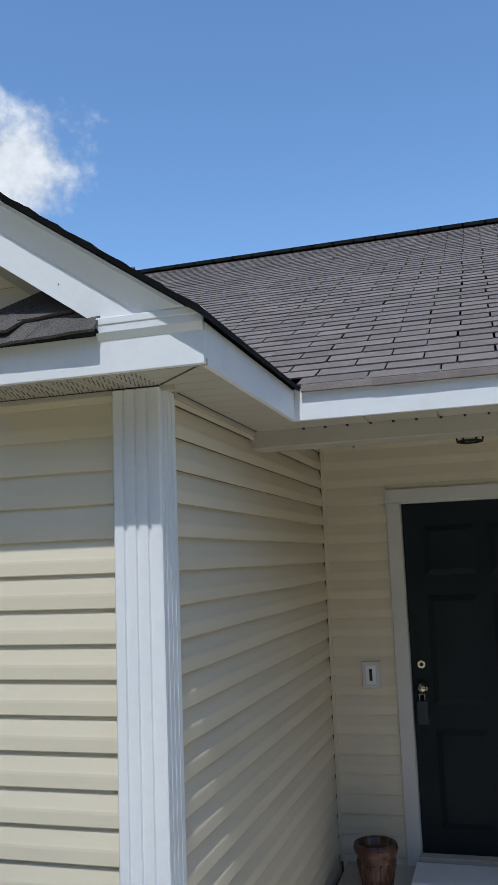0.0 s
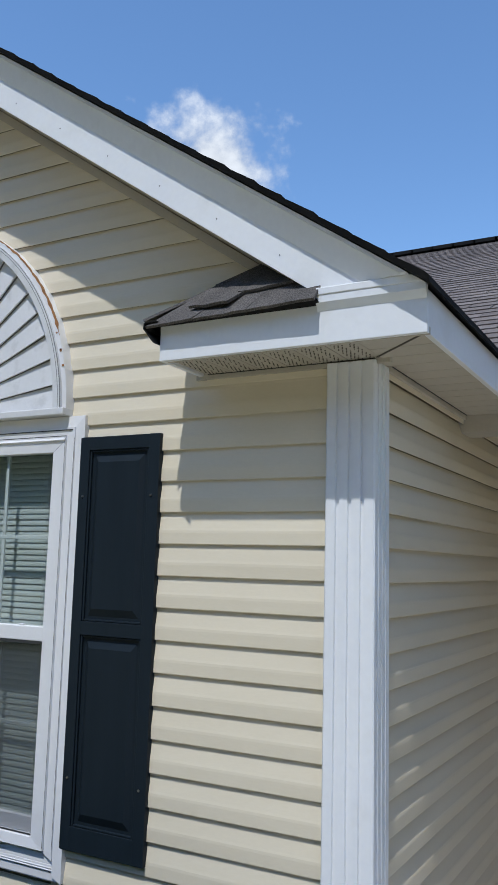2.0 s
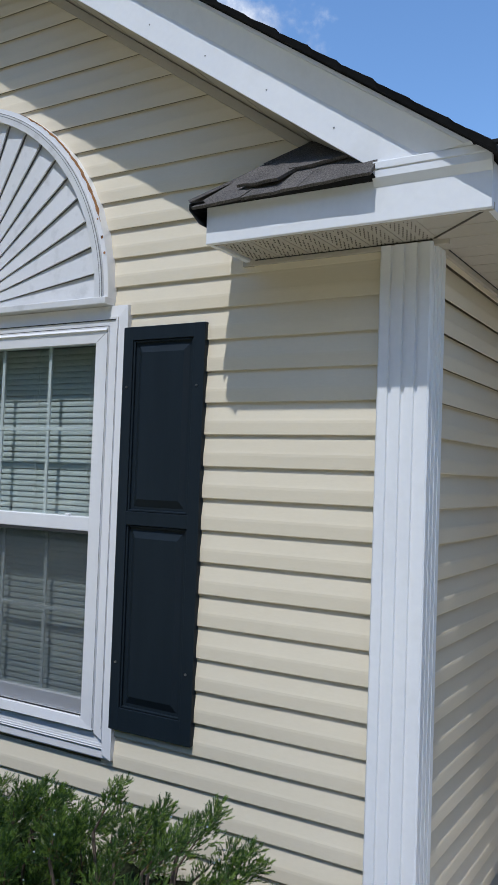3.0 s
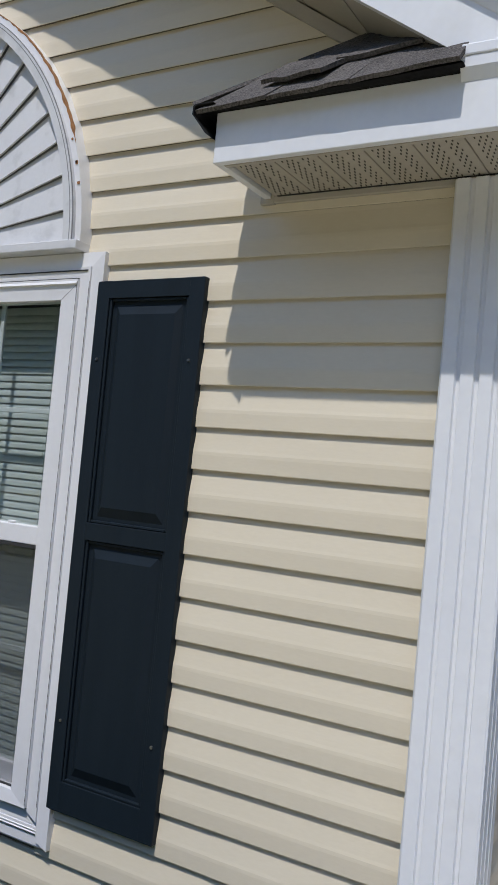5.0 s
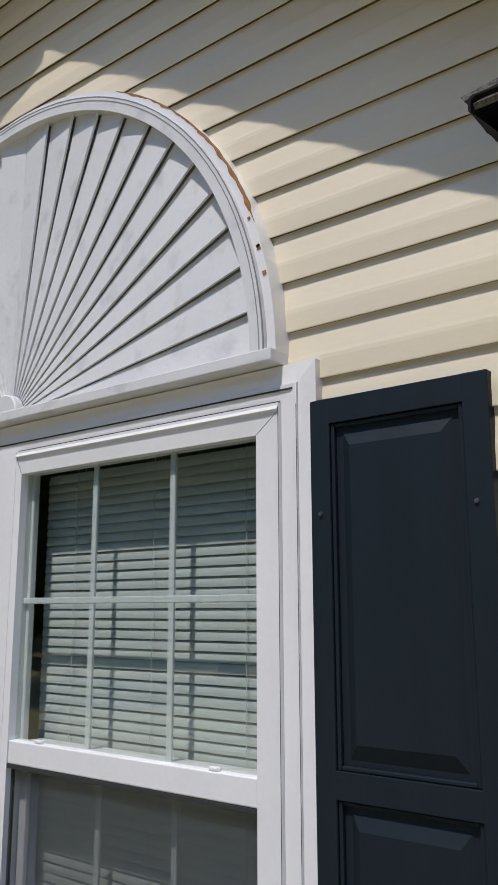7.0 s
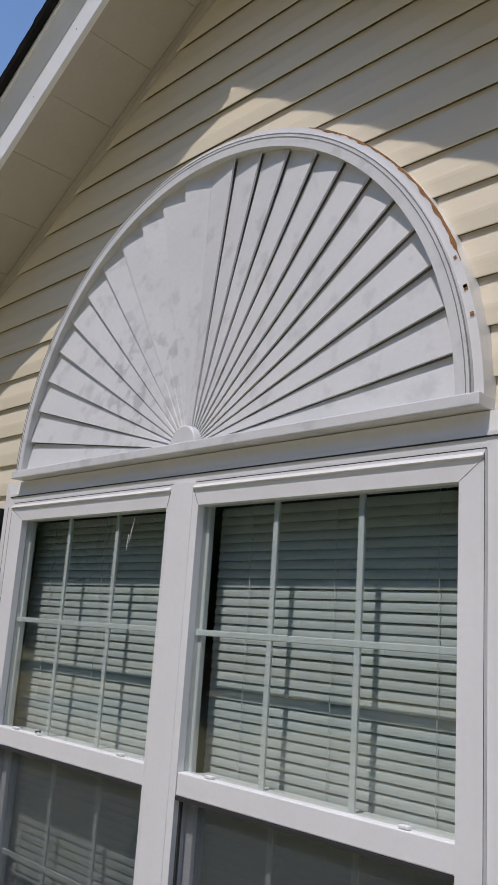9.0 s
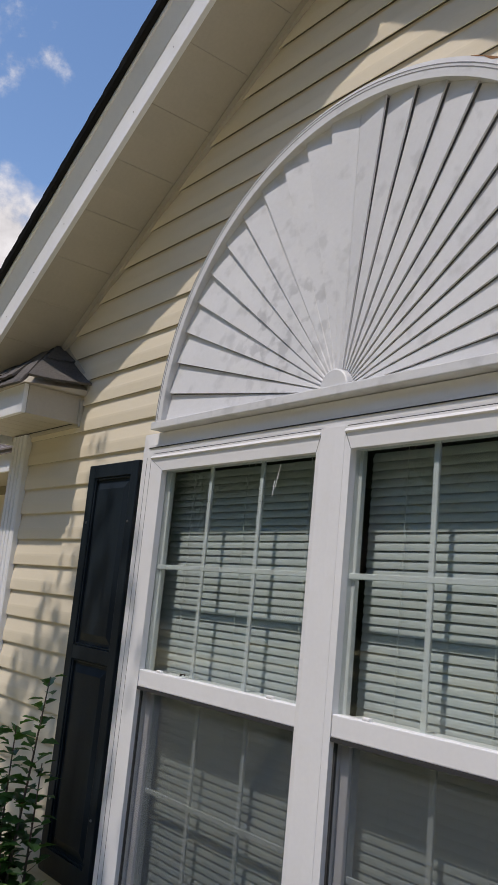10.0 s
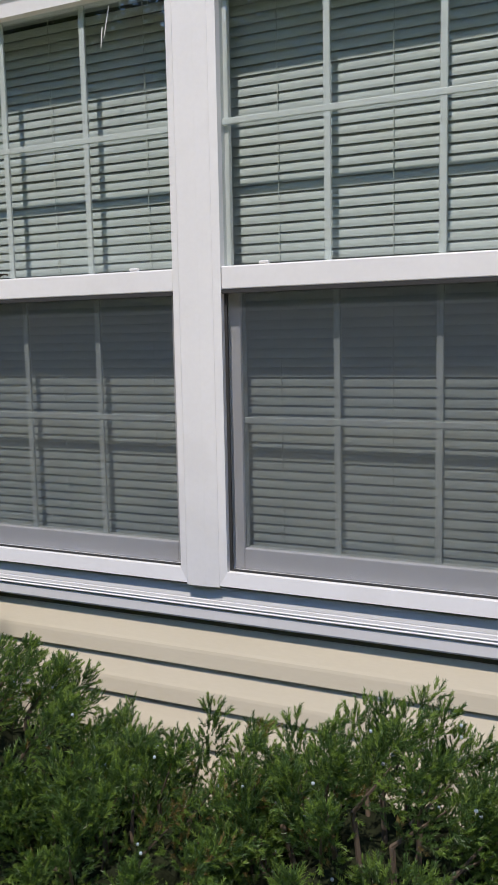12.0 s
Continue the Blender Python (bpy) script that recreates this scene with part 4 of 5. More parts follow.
blind(GR[0] - 0.020, GR[1] + 0.03, "white slatted blind lowered, leaving a dark gap")

# ---- sunburst fan over the window ----
FX, FZ, FR_OUT, FR_IN = CX + 0.006, 2.234, 0.926, 0.868
YF = 3.098
fan = thing("sunburst_gable_fan", (FX, WALL, FZ), "half-round grey-white sunburst louvre with peeling paint", "fan louvre")


def arc_band(r0, r1, y0, y1, a0=0.0, a1=math.pi, n=64):
    bm = bmesh.new()
    rows = []
    for i in range(n + 1):
        a = a0 + (a1 - a0) * i / n
        c, s = math.cos(a), math.sin(a)
        rows.append([bm.verts.new((FX + r * c, y, FZ + r * s)) for r, y in ((r0, y0), (r1, y0), (r1, y1), (r0, y1))])
    for p, q in zip(rows, rows[1:]):
        for k in range(4):
            bm.faces.new((p[k], p[(k + 1) % 4], q[(k + 1) % 4], q[k]))
    bm.faces.new(rows[0])
    bm.faces.new(rows[-1])
    return bm


part("outer_rim", arc_band(FR_OUT - 0.022, FR_OUT, YF + 0.012, WALL - 0.010), VINYL, fan)
part("face_ring", arc_band(FR_IN, FR_OUT - 0.0225, YF - 0.002, WALL - 0.012), FANPAINT, fan)
part("backing", arc_band(0.012, FR_IN - 0.001, YF + 0.034, WALL - 0.013), FAN_SHADE, fan)
part("base_rail", box(FX - FR_OUT, FX + FR_OUT, YF - 0.006, WALL - 0.010, FZ - 0.012, FZ + 0.016, 0.003), FANPAINT, fan)
bm = bmesh.new()
n = 24
rows = [[bm.verts.new((FX + r * math.cos(math.pi * i / n), y, FZ + 0.012 + r * math.sin(math.pi * i / n))) for i in range(n + 1)]
        for r, y in ((0.055, YF + 0.028), (0.054, YF + 0.004), (0.050, YF + 0.001))]
for p, q in zip(rows, rows[1:]):
    for i in range(n):
        bm.faces.new((p[i], p[i + 1], q[i + 1], q[i]))
bm.faces.new(rows[-1])
part("hub", bm, FANPAINT, fan)
BL = 24
for i in range(BL):
    a0, a1 = math.pi * i / BL, math.pi * (i + 1) / BL
    left_half = i >= BL // 2
    lo, hi = (a1, a0) if left_half else (a0, a1)      # lower edge stands proud
    gap = 0.0040
    sgn = 1 if hi > lo else -1
    bm = bmesh.new()
    r0, r1 = 0.05, FR_IN + 0.0
    quad = []
    for r, wide in ((r0, 0.9), (r1, 1.0)):
        g = gap / r * 0.5 * sgn if r > 0.1 else 0.004 * sgn
        proud = 0.006 + 0.008 * (r / r1)
        for ang_, yy in ((lo + g, YF + 0.030 - proud), (hi - g * 0.2, YF + 0.0295)):
            quad.append((FX + r * math.cos(ang_), yy, FZ + 0.004 + r * math.sin(ang_)))
    v = [bm.verts.new(p) for p in (quad[0], quad[2], quad[3], quad[1])]
    bk = [bm.verts.new((p.co.x, p.co.y + 0.0065, p.co.z)) for p in v]    # thin blades over a dark hollow
    bm.faces.new(v)
    bm.faces.new(bk[::-1])
    for k in range(4):
        bm.faces.new((v[k], bk[k], bk[(k + 1) % 4], v[(k + 1) % 4]))
    part("louvre_blade", bm, FANPAINT, fan)
rng = random.Random(11)
bm = bmesh.new()
rows = []
for k in range(91):
    a = radians(20 + 44 * k / 90)
    c, sn = math.cos(a), math.sin(a)
    w = max(0.0008, 0.0032 + 0.006 * noise.noise(Vector((k * 0.23, 0, 4))) + 0.003 * noise.noise(Vector((k * 0.9, 3, 0)))) * min(1, k / 8, (90 - k) / 8 + 0.05)
    d = max(0.001, 0.012 + 0.014 * noise.noise(Vector((k * 0.17, 9, 1)))) * min(1, k / 8, (90 - k) / 8 + 0.05)
    rows.append([bm.verts.new((FX + r * c, y, FZ + r * sn)) for r, y in
                 ((FR_OUT - w, YF + 0.0112), (FR_OUT + 0.001, YF + 0.0112), (FR_OUT + 0.001, YF + 0.012 + d), (FR_OUT - w, YF + 0.012 + d))])
for p, q in zip(rows, rows[1:]):
    for k in range(4):
        bm.faces.new((p[k], p[(k + 1) % 4], q[(k + 1) % 4], q[k]))
part("paint_peel", bm, WOODPEEL, fan, "bare brown wood where paint peeled along the rim")
# raised grey bands paint the shade of two grooves in the ring
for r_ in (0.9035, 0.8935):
    part("ring_groove", arc_band(r_ - 0.0012, r_ + 0.0012, YF - 0.0028, YF), FAN_SHADE, fan)
for k in range(4):
    a0 = radians(rng.uniform(9, 24))
    part("paint_peel", arc_band(FR_OUT - 0.012, FR_OUT - 0.006 + rng.uniform(0, 0.005), YF + 0.0095, YF + 0.0125, a0, a0 + radians(rng.uniform(0.2, 0.7)), 3), WOODPEEL, fan)

# sash latches, a dead leaf on the rail, fascia nails
for x0, x1 in (GL, GR):
    for xx in (x0 + 0.10, x1 - 0.13):
        part("sash_latch", box(xx, xx + 0.024, Y3 + 0.008, Y3 + 0.022, 1.3965, 1.404, 0.002), VINYL, win)
for k, (xa, za, xb, zb) in enumerate(((-2.930, 2.058, -2.948, 1.985), (-2.952, 2.010, -2.958, 1.962))):
    gy = Y3 + 0.0252
    bm = prism([(xa - 0.0016, gy, za), (xa + 0.0016, gy, za), (xb + 0.0010, gy, zb), (xb - 0.0010, gy, zb)], (0, 0.0006, 0))
    part("glass_scratch", bm, WHITE, win, "thin white scratch on the pane")
DEADLEAF = material("dead_leaf", (0.035, 0.022, 0.014), rough=0.8)
leaf_geometry_at = ((-3.318, Y3 + 0.012, 1.3985), (0.038, -0.006, 0.006))
bm = bmesh.new()
p0, w0 = Vector(leaf_geometry_at[0]), Vector(leaf_geometry_at[1])
rows = []
for k, wd in enumerate((0.001, 0.006, 0.008, 0.006, 0.001)):
    c0 = p0 + w0 * (k / 4) + Vector((0, 0, 0.005 * math.sin(k * 0.8)))
    rows.append([bm.verts.new(c0 + Vector((0, -wd, 0.004))), bm.verts.new(c0), bm.verts.new(c0 + Vector((0, wd, 0.005)))])
for p, q in zip(rows, rows[1:]):
    bm.faces.new((p[0], q[0], q[1], p[1]))
    bm.faces.new((p[1], q[1], q[2], p[2]))
solid("dead_leaf", bm, DEADLEAF, "curled dark dead leaf on the white window rail", "leaf", at=(-3.318, Y3 + 0.012, 1.3965))
for side in (1, -1):
    for k in range(9):
        xx = PEAK_X + side * (0.25 + 0.24 * k)
        bm = bmesh.new()
        rod(bm, (xx, FASCIA + OVERHANG[side] + 0.002, rake_z(xx) + 0.055), (xx, FASCIA + OVERHANG[side] - 0.0015, rake_z(xx) + 0.055), 0.0028, 0.0028, 8)
        part("nail", bm, SCREW, gable_roof)

# ---- shrubs ----


def mesh_from(name, verts, faces, mat):
    me = bpy.data.meshes.new(name)
    me.from_pydata(verts, [], faces)
    me.materials.append(mat)
    me.update()
    return me


def plume_template(rng):
    """A feathery tuft along +z, 1 long: fine shoots that leave the axis at a narrow angle. Corner points, three a shoot."""
    pts = []
    k = 25
    for j in range(k):
        f = 0.85 * j / k
        p = Vector((0.08 * f * f, 0, f))
        a = j * 2.4 + rng.uniform(-0.5, 0.5)
        out = rng.uniform(0.4, 1.1)
        d = Vector((math.cos(a) * out, math.sin(a) * out, 1.0)).normalized()
        q = Matrix.Rotation(rng.uniform(0, 6.28), 3, d) @ d.orthogonal().normalized()
        size = rng.uniform(0.24, 0.44) * (1.1 - 0.4 * f)
        pts.extend((p + q * 0.034, p - q * 0.034, p + d * size))
    return np.array([v[:] for v in pts])


PLUMES = [plume_template(random.Random(100 + i)) for i in range(8)]
BLADES = len(PLUMES[0]) // 3


def juniper(name, x, y, height, spread, seed, label):
    """Spreading juniper: stems, and foxtail sprays that stand up and out, each packed with plumes."""
    rng = random.Random(seed)
    bush = thing(name, (x, y, GROUND), label, "shrub", "juniper shrubs")
    base = Vector((x, y, GROUND))
    stems = bmesh.new()
    chunks, berries, shades = [], [], []
    n_sprays = 104
    for b in range(n_sprays):
        a = 2.39996 * b + rng.uniform(-0.5, 0.5)
        u = 1.0 - 1.15 * (b + 0.5) / n_sprays
        c = math.sqrt(max(0.0, 1 - u * u))
        n_ = Vector((math.cos(a) * c, math.sin(a) * c, u))
        lump = 1.0 + 0.20 * noise.noise(n_ * 2.1 + Vector((seed * 3.7, 0, 0))) + rng.uniform(-0.05, 0.025)
        top = Vector((n_.x * spread * lump, n_.y * spread * 0.9 * lump, height * (0.42 + 0.56 * n_.z * lump)))
        if top.z < 0.06:
            continue
        way = Vector((n_.x * 0.8 + 0.34, n_.y * 0.8, 0.50 + 0.35 * max(n_.z, 0))) + Vector((rng.uniform(-0.25, 0.25), rng.uniform(-0.25, 0.25), 0))
        way.normalize()
        length = rng.uniform(0.13, 0.24)
        foot = top - way * length
        start = Vector((n_.x * 0.05, n_.y * 0.05, 0.0))
        rod(stems, base + start, base + foot, 0.008, 0.005, 5)
        rod(stems, base + foot, base + foot.lerp(top, 0.6), 0.004, 0.001, 5)
        bend = Vector((rng.uniform(-1, 1), rng.uniform(-1, 1), 0)) * 0.03
        s1 = way.orthogonal().normalized()
        s2 = way.cross(s1)
        n_side = 19
        for q in range(n_side):
            f = (q + rng.random()) / n_side
            ang_ = q * 2.4 + rng.uniform(-0.5, 0.5)
            rad = s1 * math.cos(ang_) + s2 * math.sin(ang_)
            p0 = foot.lerp(top, f) + bend * math.sin(f * 3.1)
            out = (way * 0.8 + rad * rng.uniform(0.45, 0.85) * (1.15 - 0.75 * f) + Vector((rng.uniform(-0.2, 0.2), rng.uniform(-0.2, 0.2), rng.uniform(-0.1, 0.25)))).normalized()
            reach = rng.uniform(0.050, 0.085) * (1.2 - 0.65 * f)
            t1 = out.orthogonal().normalized()
            t2 = out.cross(t1)
            for k in range(7):
                g = (k + rng.random()) / 7
                turn = rng.uniform(0, 6.28)
                thin = t1 * math.cos(turn) + t2 * math.sin(turn)
                p = p0 + out * reach * g + thin * 0.016 * (1.0 - 0.7 * g) * rng.random() ** 0.5 - Vector((0, 0, 0.020 * g * g))
                w = out + thin * (0.75 - 0.4 * g) + Vector((rng.uniform(-0.2, 0.2), rng.uniform(-0.2, 0.2), rng.uniform(0, 0.3)))
                m = w.to_track_quat('Z', 'Y').to_matrix() @ Matrix.Rotation(rng.uniform(0, 6.28), 3, 'Z')
                size = rng.uniform(0.020, 0.032)
                chunks.append(PLUMES[rng.randrange(8)] @ (np.array(m).T * size) + np.array(p[:]))
                young = g > 0.45 and rng.random() < 0.6 and n_.z > -0.1
                old = (f < 0.35 and g < 0.5 and rng.random() < 0.12) or (seed == 4 and n_.x > 0.2 and rng.random() < 0.22)
                shades.append(1 if young else (2 if old else 0))
                if rng.random() < 0.008:
                    berries.append(base + p + thin * 0.02)
    pts = np.concatenate(chunks)
    n = len(pts)
    me = bpy.data.meshes.new("crown")
    me.vertices.add(n)
    me.vertices.foreach_set("co", pts.astype(np.float32).ravel())
    me.loops.add(n)
    me.loops.foreach_set("vertex_index", np.arange(n, dtype=np.int32))
    me.polygons.add(n // 3)
    me.polygons.foreach_set("loop_start", np.arange(0, n, 3, dtype=np.int32))
    for mat in (JUNIPER, JUNIPER_TIP, JUNIPER_DRY):
        me.materials.append(mat)
    me.polygons.foreach_set("material_index", np.repeat(np.array(shades, dtype=np.int32), BLADES))
    me.update(calc_edges=True)
    ob = new("crown", me)
    ob.parent = bush
    tagged(ob, "dense dark green juniper sprays with bright tips", kind="stuff")
    # solid dark core, its colour stands in for shade between the sprays
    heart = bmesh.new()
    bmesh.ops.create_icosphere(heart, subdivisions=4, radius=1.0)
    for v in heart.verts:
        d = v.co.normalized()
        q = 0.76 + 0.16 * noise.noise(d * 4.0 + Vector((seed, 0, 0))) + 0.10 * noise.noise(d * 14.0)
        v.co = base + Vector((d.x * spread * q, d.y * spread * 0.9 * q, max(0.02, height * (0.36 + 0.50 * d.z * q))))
    tagged(part("inner_growth", heart, JUNIPER_SHADE, bush, "solid dark core standing in for the shade inside the bush"), kind="stuff")
    tagged(part("branching", stems, BARK, bush), kind="stuff")
    bm = bmesh.new()
    for p in berries:
        bmesh.ops.create_icosphere(bm, subdivisions=1, radius=0.0034, matrix=Matrix.Translation(p))
    tagged(part("berry_sprinkle", bm, BERRY, bush, "pale blue juniper berries"), kind="stuff")
    return bush


JUNIPERS = ((-1.10, 2.52, 0.94, 0.48, 1), (-1.58, 2.50, 0.93, 0.48, 2), (-2.02, 2.55, 0.90, 0.41, 3), (-2.44, 2.47, 0.83, 0.38, 4), (-2.88, 2.50, 0.92, 0.44, 5),
            (-3.28, 2.46, 0.92, 0.42, 6), (-3.85, 2.36, 0.58, 0.48, 7))
for x, y, h, s, seed in JUNIPERS:
    juniper("juniper_shrub", x, y, h, s, seed, "low green juniper with feathery shoots before the wall")


def leaf_geometry(verts, faces, p, way, up, size, toothed=True):
    """One folded leaf of eight small faces with a spiny edge."""
    way = way.normalized()
    side = way.cross(up).normalized()
    nrm = side.cross(way).normalized()
    widths = (0.0, 0.30, 0.24, 0.36, 0.20, 0.0) if toothed else (0.0, 0.20, 0.28, 0.26, 0.15, 0.0)
    i = len(verts)
    for k, w in enumerate(widths):
        f = k / 5
        c = p + way * size * f - nrm * size * 0.18 * f * f
        verts.append(c[:])
        verts.append((c + side * size * w + nrm * size * w * 0.35)[:])
        verts.append((c - side * size * w + nrm * size * w * 0.35)[:])
    for k in range(5):
        a, b = i + 3 * k, i + 3 * k + 3
        faces.append((a, b, b + 1, a + 1))
        faces.append((a, a + 2, b + 2, b))


def broadleaf(name, x, y, height, spread, stems_n, leaves, size, seed, label, toothed=True, mat=HOLLY):
    rng = random.Random(seed)
    shrub = thing(name, (x, y, GROUND), label, "shrub")
    base = Vector((x, y, GROUND))
    verts, faces = [], []
    sb = bmesh.new()
    for s in range(stems_n):
        a = rng.uniform(0, 6.28)
        top = base + Vector((math.cos(a) * spread * rng.uniform(0.3, 1), math.sin(a) * spread * 0.6 * rng.uniform(0.2, 1), height * rng.uniform(0.60, 1.0) if s else height))
        bend = base.lerp(top, 0.5) + Vector((rng.uniform(-0.05, 0.05), rng.uniform(-0.04, 0.04), 0.03))
        rod(sb, base + Vector((rng.uniform(-0.05, 0.05), rng.uniform(-0.04, 0.04), 0)), bend, 0.009, 0.006, 6)
        rod(sb, bend, top, 0.006, 0.002, 6)
        for k in range(leaves):
            f = 0.12 + 0.88 * (k + rng.random()) / leaves
            p = base.lerp(bend, f * 2) if f < 0.5 else bend.lerp(top, f * 2 - 1)
            ang_ = k * 2.4 + rng.uniform(-0.4, 0.4)
            w = Vector((math.cos(ang_), math.sin(ang_) * 0.9, rng.uniform(0.0, 0.7)))
            twig = rng.uniform(0.0, 0.10) * (1.2 - f)
            q = p + w * twig
            if twig > 0.03:
                rod(sb, p, q, 0.002, 0.001, 4)
            leaf_geometry(verts, faces, q, w, Vector((rng.uniform(-0.5, 0.5), rng.uniform(-0.5, 0.5), 1)), size * rng.uniform(0.65, 1.15) * (1.05 - 0.3 * f), toothed)
    ob = new("leaves", mesh_from("leaves", [Vector(v) - base for v in verts], faces, mat))
    ob.parent = shrub
    tagged(ob, "glossy green leaves", kind="stuff")
    tagged(part("branching", sb, BARK, shrub), kind="stuff")
    return shrub


broadleaf("holly_shrub", -4.00, 2.93, 1.60, 0.17, 7, 80, 0.084, 21, "tall leggy holly shrub with spiny green leaves by the wall")
broadleaf("holly_shrub", -4.19, 2.90, 1.40, 0.17, 7, 74, 0.080, 22, "leggy holly shrub before the cream siding")
broadleaf("holly_shrub", -4.06, 2.80, 1.10, 0.34, 26, 95, 0.068, 23, "dense low holly growth beside the window")
broadleaf("holly_shrub", -4.45, 2.74, 1.00, 0.36, 24, 90, 0.068, 26, "dense dark holly clump at the house corner")
broadleaf("laurel_shrub", -3.51, 2.80, 1.04, 0.15, 14, 64, 0.105, 24, "young laurel with long bright green leaves", toothed=False, mat=LAUREL)
broadleaf("laurel_shrub", -3.70, 2.66, 0.86, 0.24, 18, 56, 0.10, 27, "low laurel with broad leaves among the shrubs", toothed=False, mat=LAUREL)
broadleaf("holly_shrub", -3.58, 2.98, 0.86, 0.10, 4, 34, 0.05, 25, "small holly sapling under the window sill")

# ---- yard trees in front of the house ----


def tree(x, y, height, crown_r, seed, clumps, leaf_size, label, lean=0.0, tall=0.34):
    rng = random.Random(seed)
    t = thing("tree", (x, y, GROUND), label, "tree")
    base = Vector((x, y, GROUND))
    wood = bmesh.new()
    fork = base + Vector((0.1 + lean * 0.8, 0, height * 0.42))
    rod(wood, base, fork, crown_r * 0.09, crown_r * 0.055, 10)
    verts, faces = [], []
    for c in range(clumps):
        a, u = rng.uniform(0, 6.28), rng.uniform(-0.7, 1.0)
        r = crown_r * math.sqrt(max(0.05, 1 - u * u * 0.8)) * rng.uniform(0.35, 1.0)
        centre = base + Vector((lean + math.cos(a) * r, math.sin(a) * r, height * 0.66 + u * height * tall))
        if c % 3 == 0:
            rod(wood, fork + Vector((0, 0, rng.uniform(-0.1, 0.25) * height)), centre, crown_r * 0.022, crown_r * 0.005, 5)
        for k in range(44 if crown_r > 2 else 26):
            p = centre + Vector((rng.gauss(0, 1), rng.gauss(0, 1), rng.gauss(0, 0.7))) * crown_r * 0.13
            w = Vector((rng.uniform(-1, 1), rng.uniform(-1, 1), rng.uniform(-0.8, 0.4)))
            if w.length < 0.1:
                continue
            i = len(verts)
            w.normalize()
            s = w.orthogonal().normalized()
            L_ = leaf_size * rng.uniform(0.6, 1.2)
            verts.extend((p[:], (p + w * L_ * 0.5 + s * L_ * 0.3)[:], (p + w * L_)[:], (p + w * L_ * 0.5 - s * L_ * 0.3)[:]))
            faces.append((i, i + 1, i + 2, i + 3))
    ob = new("crown", mesh_from("crown", [Vector(v) - base for v in verts], faces, LEAF))
    ob.parent = t
    tagged(ob, "loose green leaves", kind="stuff")
    part("trunk", wood, BARK, t)
    return t


yard_tree = tree(-8.0, -17.0, 11.0, 4.6, 31, 330, 0.24, "leafy green yard tree across the lawn")
for x, y, rz, s in ((2.0, -20.0, 70, 1.0), (-17.0, -15.0, 140, 1.05), (11.0, -18.0, 200, 1.1), (-3.0, -26.0, 260, 1.25), (-26.0, -24.0, 20, 1.3), (20.0, -26.0, 310, 1.3),
                    # second row, added to block the bright horizon in reflections
                    (-12.0, -30.0, 95, 1.2), (6.0, -31.0, 45, 1.2), (-20.0, -33.0, 160, 1.3), (-34.0, -18.0, 230, 1.3), (15.0, -35.0, 15, 1.4), (-29.0, -8.0, 120, 1.2), (-38.0, -32.0, 75, 1.4)):
    c = copy_thing(yard_tree, pose(x, y, GROUND, 0, 0, rz) @ Matrix.Scale(s, 4))
tree(-6.0, 0.9, 7.8, 0.66, 41, 44, 0.085, "slender leaning young tree shading the house corner", 2.12, 0.08)

# unseen leaf belt with a solid back, added to darken the window reflections
rngw = random.Random(77)
verts, faces = [], []
for k in range(46000):
    a = rngw.uniform(math.pi * 0.98, math.pi * 2.02)
    r = rngw.uniform(42, 56)
    p = Vector((math.cos(a) * r * 1.6, math.sin(a) * r, GROUND + rngw.random() * (25.0 + 3.0 * math.sin(a * 23) + 2.0 * math.sin(a * 57))))
    w = Vector((rngw.uniform(-1, 1), rngw.uniform(-1, 1), rngw.uniform(-1, 1))).normalized()
    q = w.orthogonal().normalized()
    g = rngw.uniform(0.6, 1.15)
    i = len(verts)
    verts.extend((p[:], (p + w * g * 0.5 + q * g * 0.35)[:], (p + w * g)[:], (p + w * g * 0.5 - q * g * 0.35)[:]))
    faces.append((i, i + 1, i + 2, i + 3))
cols, lv = 260, 9
i0 = len(verts)
for c_ in range(cols + 1):
    a = math.pi * (0.97 + 1.06 * c_ / cols)
    for k in range(lv + 1):
        r = 57 + 2.5 * noise.noise(Vector((c_ * 0.31, k * 0.6, 2.0))) + rngw.uniform(-0.6, 0.6) - 0.15 * k
        top_z = 23.0 + 2.6 * math.sin(a * 23) + 1.3 * math.sin(a * 57) + rngw.uniform(-0.7, 0.7)
        verts.append((math.cos(a) * r * 1.6, math.sin(a) * r, GROUND - 0.3 + top_z * k / lv))
for c_ in range(cols):
    for k in range(lv):
        p = i0 + c_ * (lv + 1) + k
        faces.append((p, p + 1, p + lv + 2, p + lv + 1))
woods = new("far_woods", mesh_from("far_woods", verts, faces, LEAF))
tagged(woods, "unseen far tree line added to hide the horizon from the panes", "woods", "", "stuff")

# ---- left wing of the house ----
wing = thing("roof_wing", (-8, 3.7, 2.38), "brown shingle roof edge with white fascia of the left wing", "roof", kind="structure")
part("fascia", box(-12.0, OUT_L - 0.05, 3.72, 3.74, 2.36, 2.50, 0.003), WHITE, wing)
part("soffit", box(-12.0, LEFT - 0.02, 3.74, 4.1, 2.37, 2.38), SOFFIT, wing)
bm = prism([(-12.0, 3.68, 2.50), (-12.0, 9.4, 2.50 + 5.72 * 0.5), (-12.0, 9.4, 2.46 + 5.72 * 0.5), (-12.0, 3.68, 2.47)], (12.0 + LEFT + 0.3, 0, 0))
part("roof_deck", bm, SHINGLE, wing)
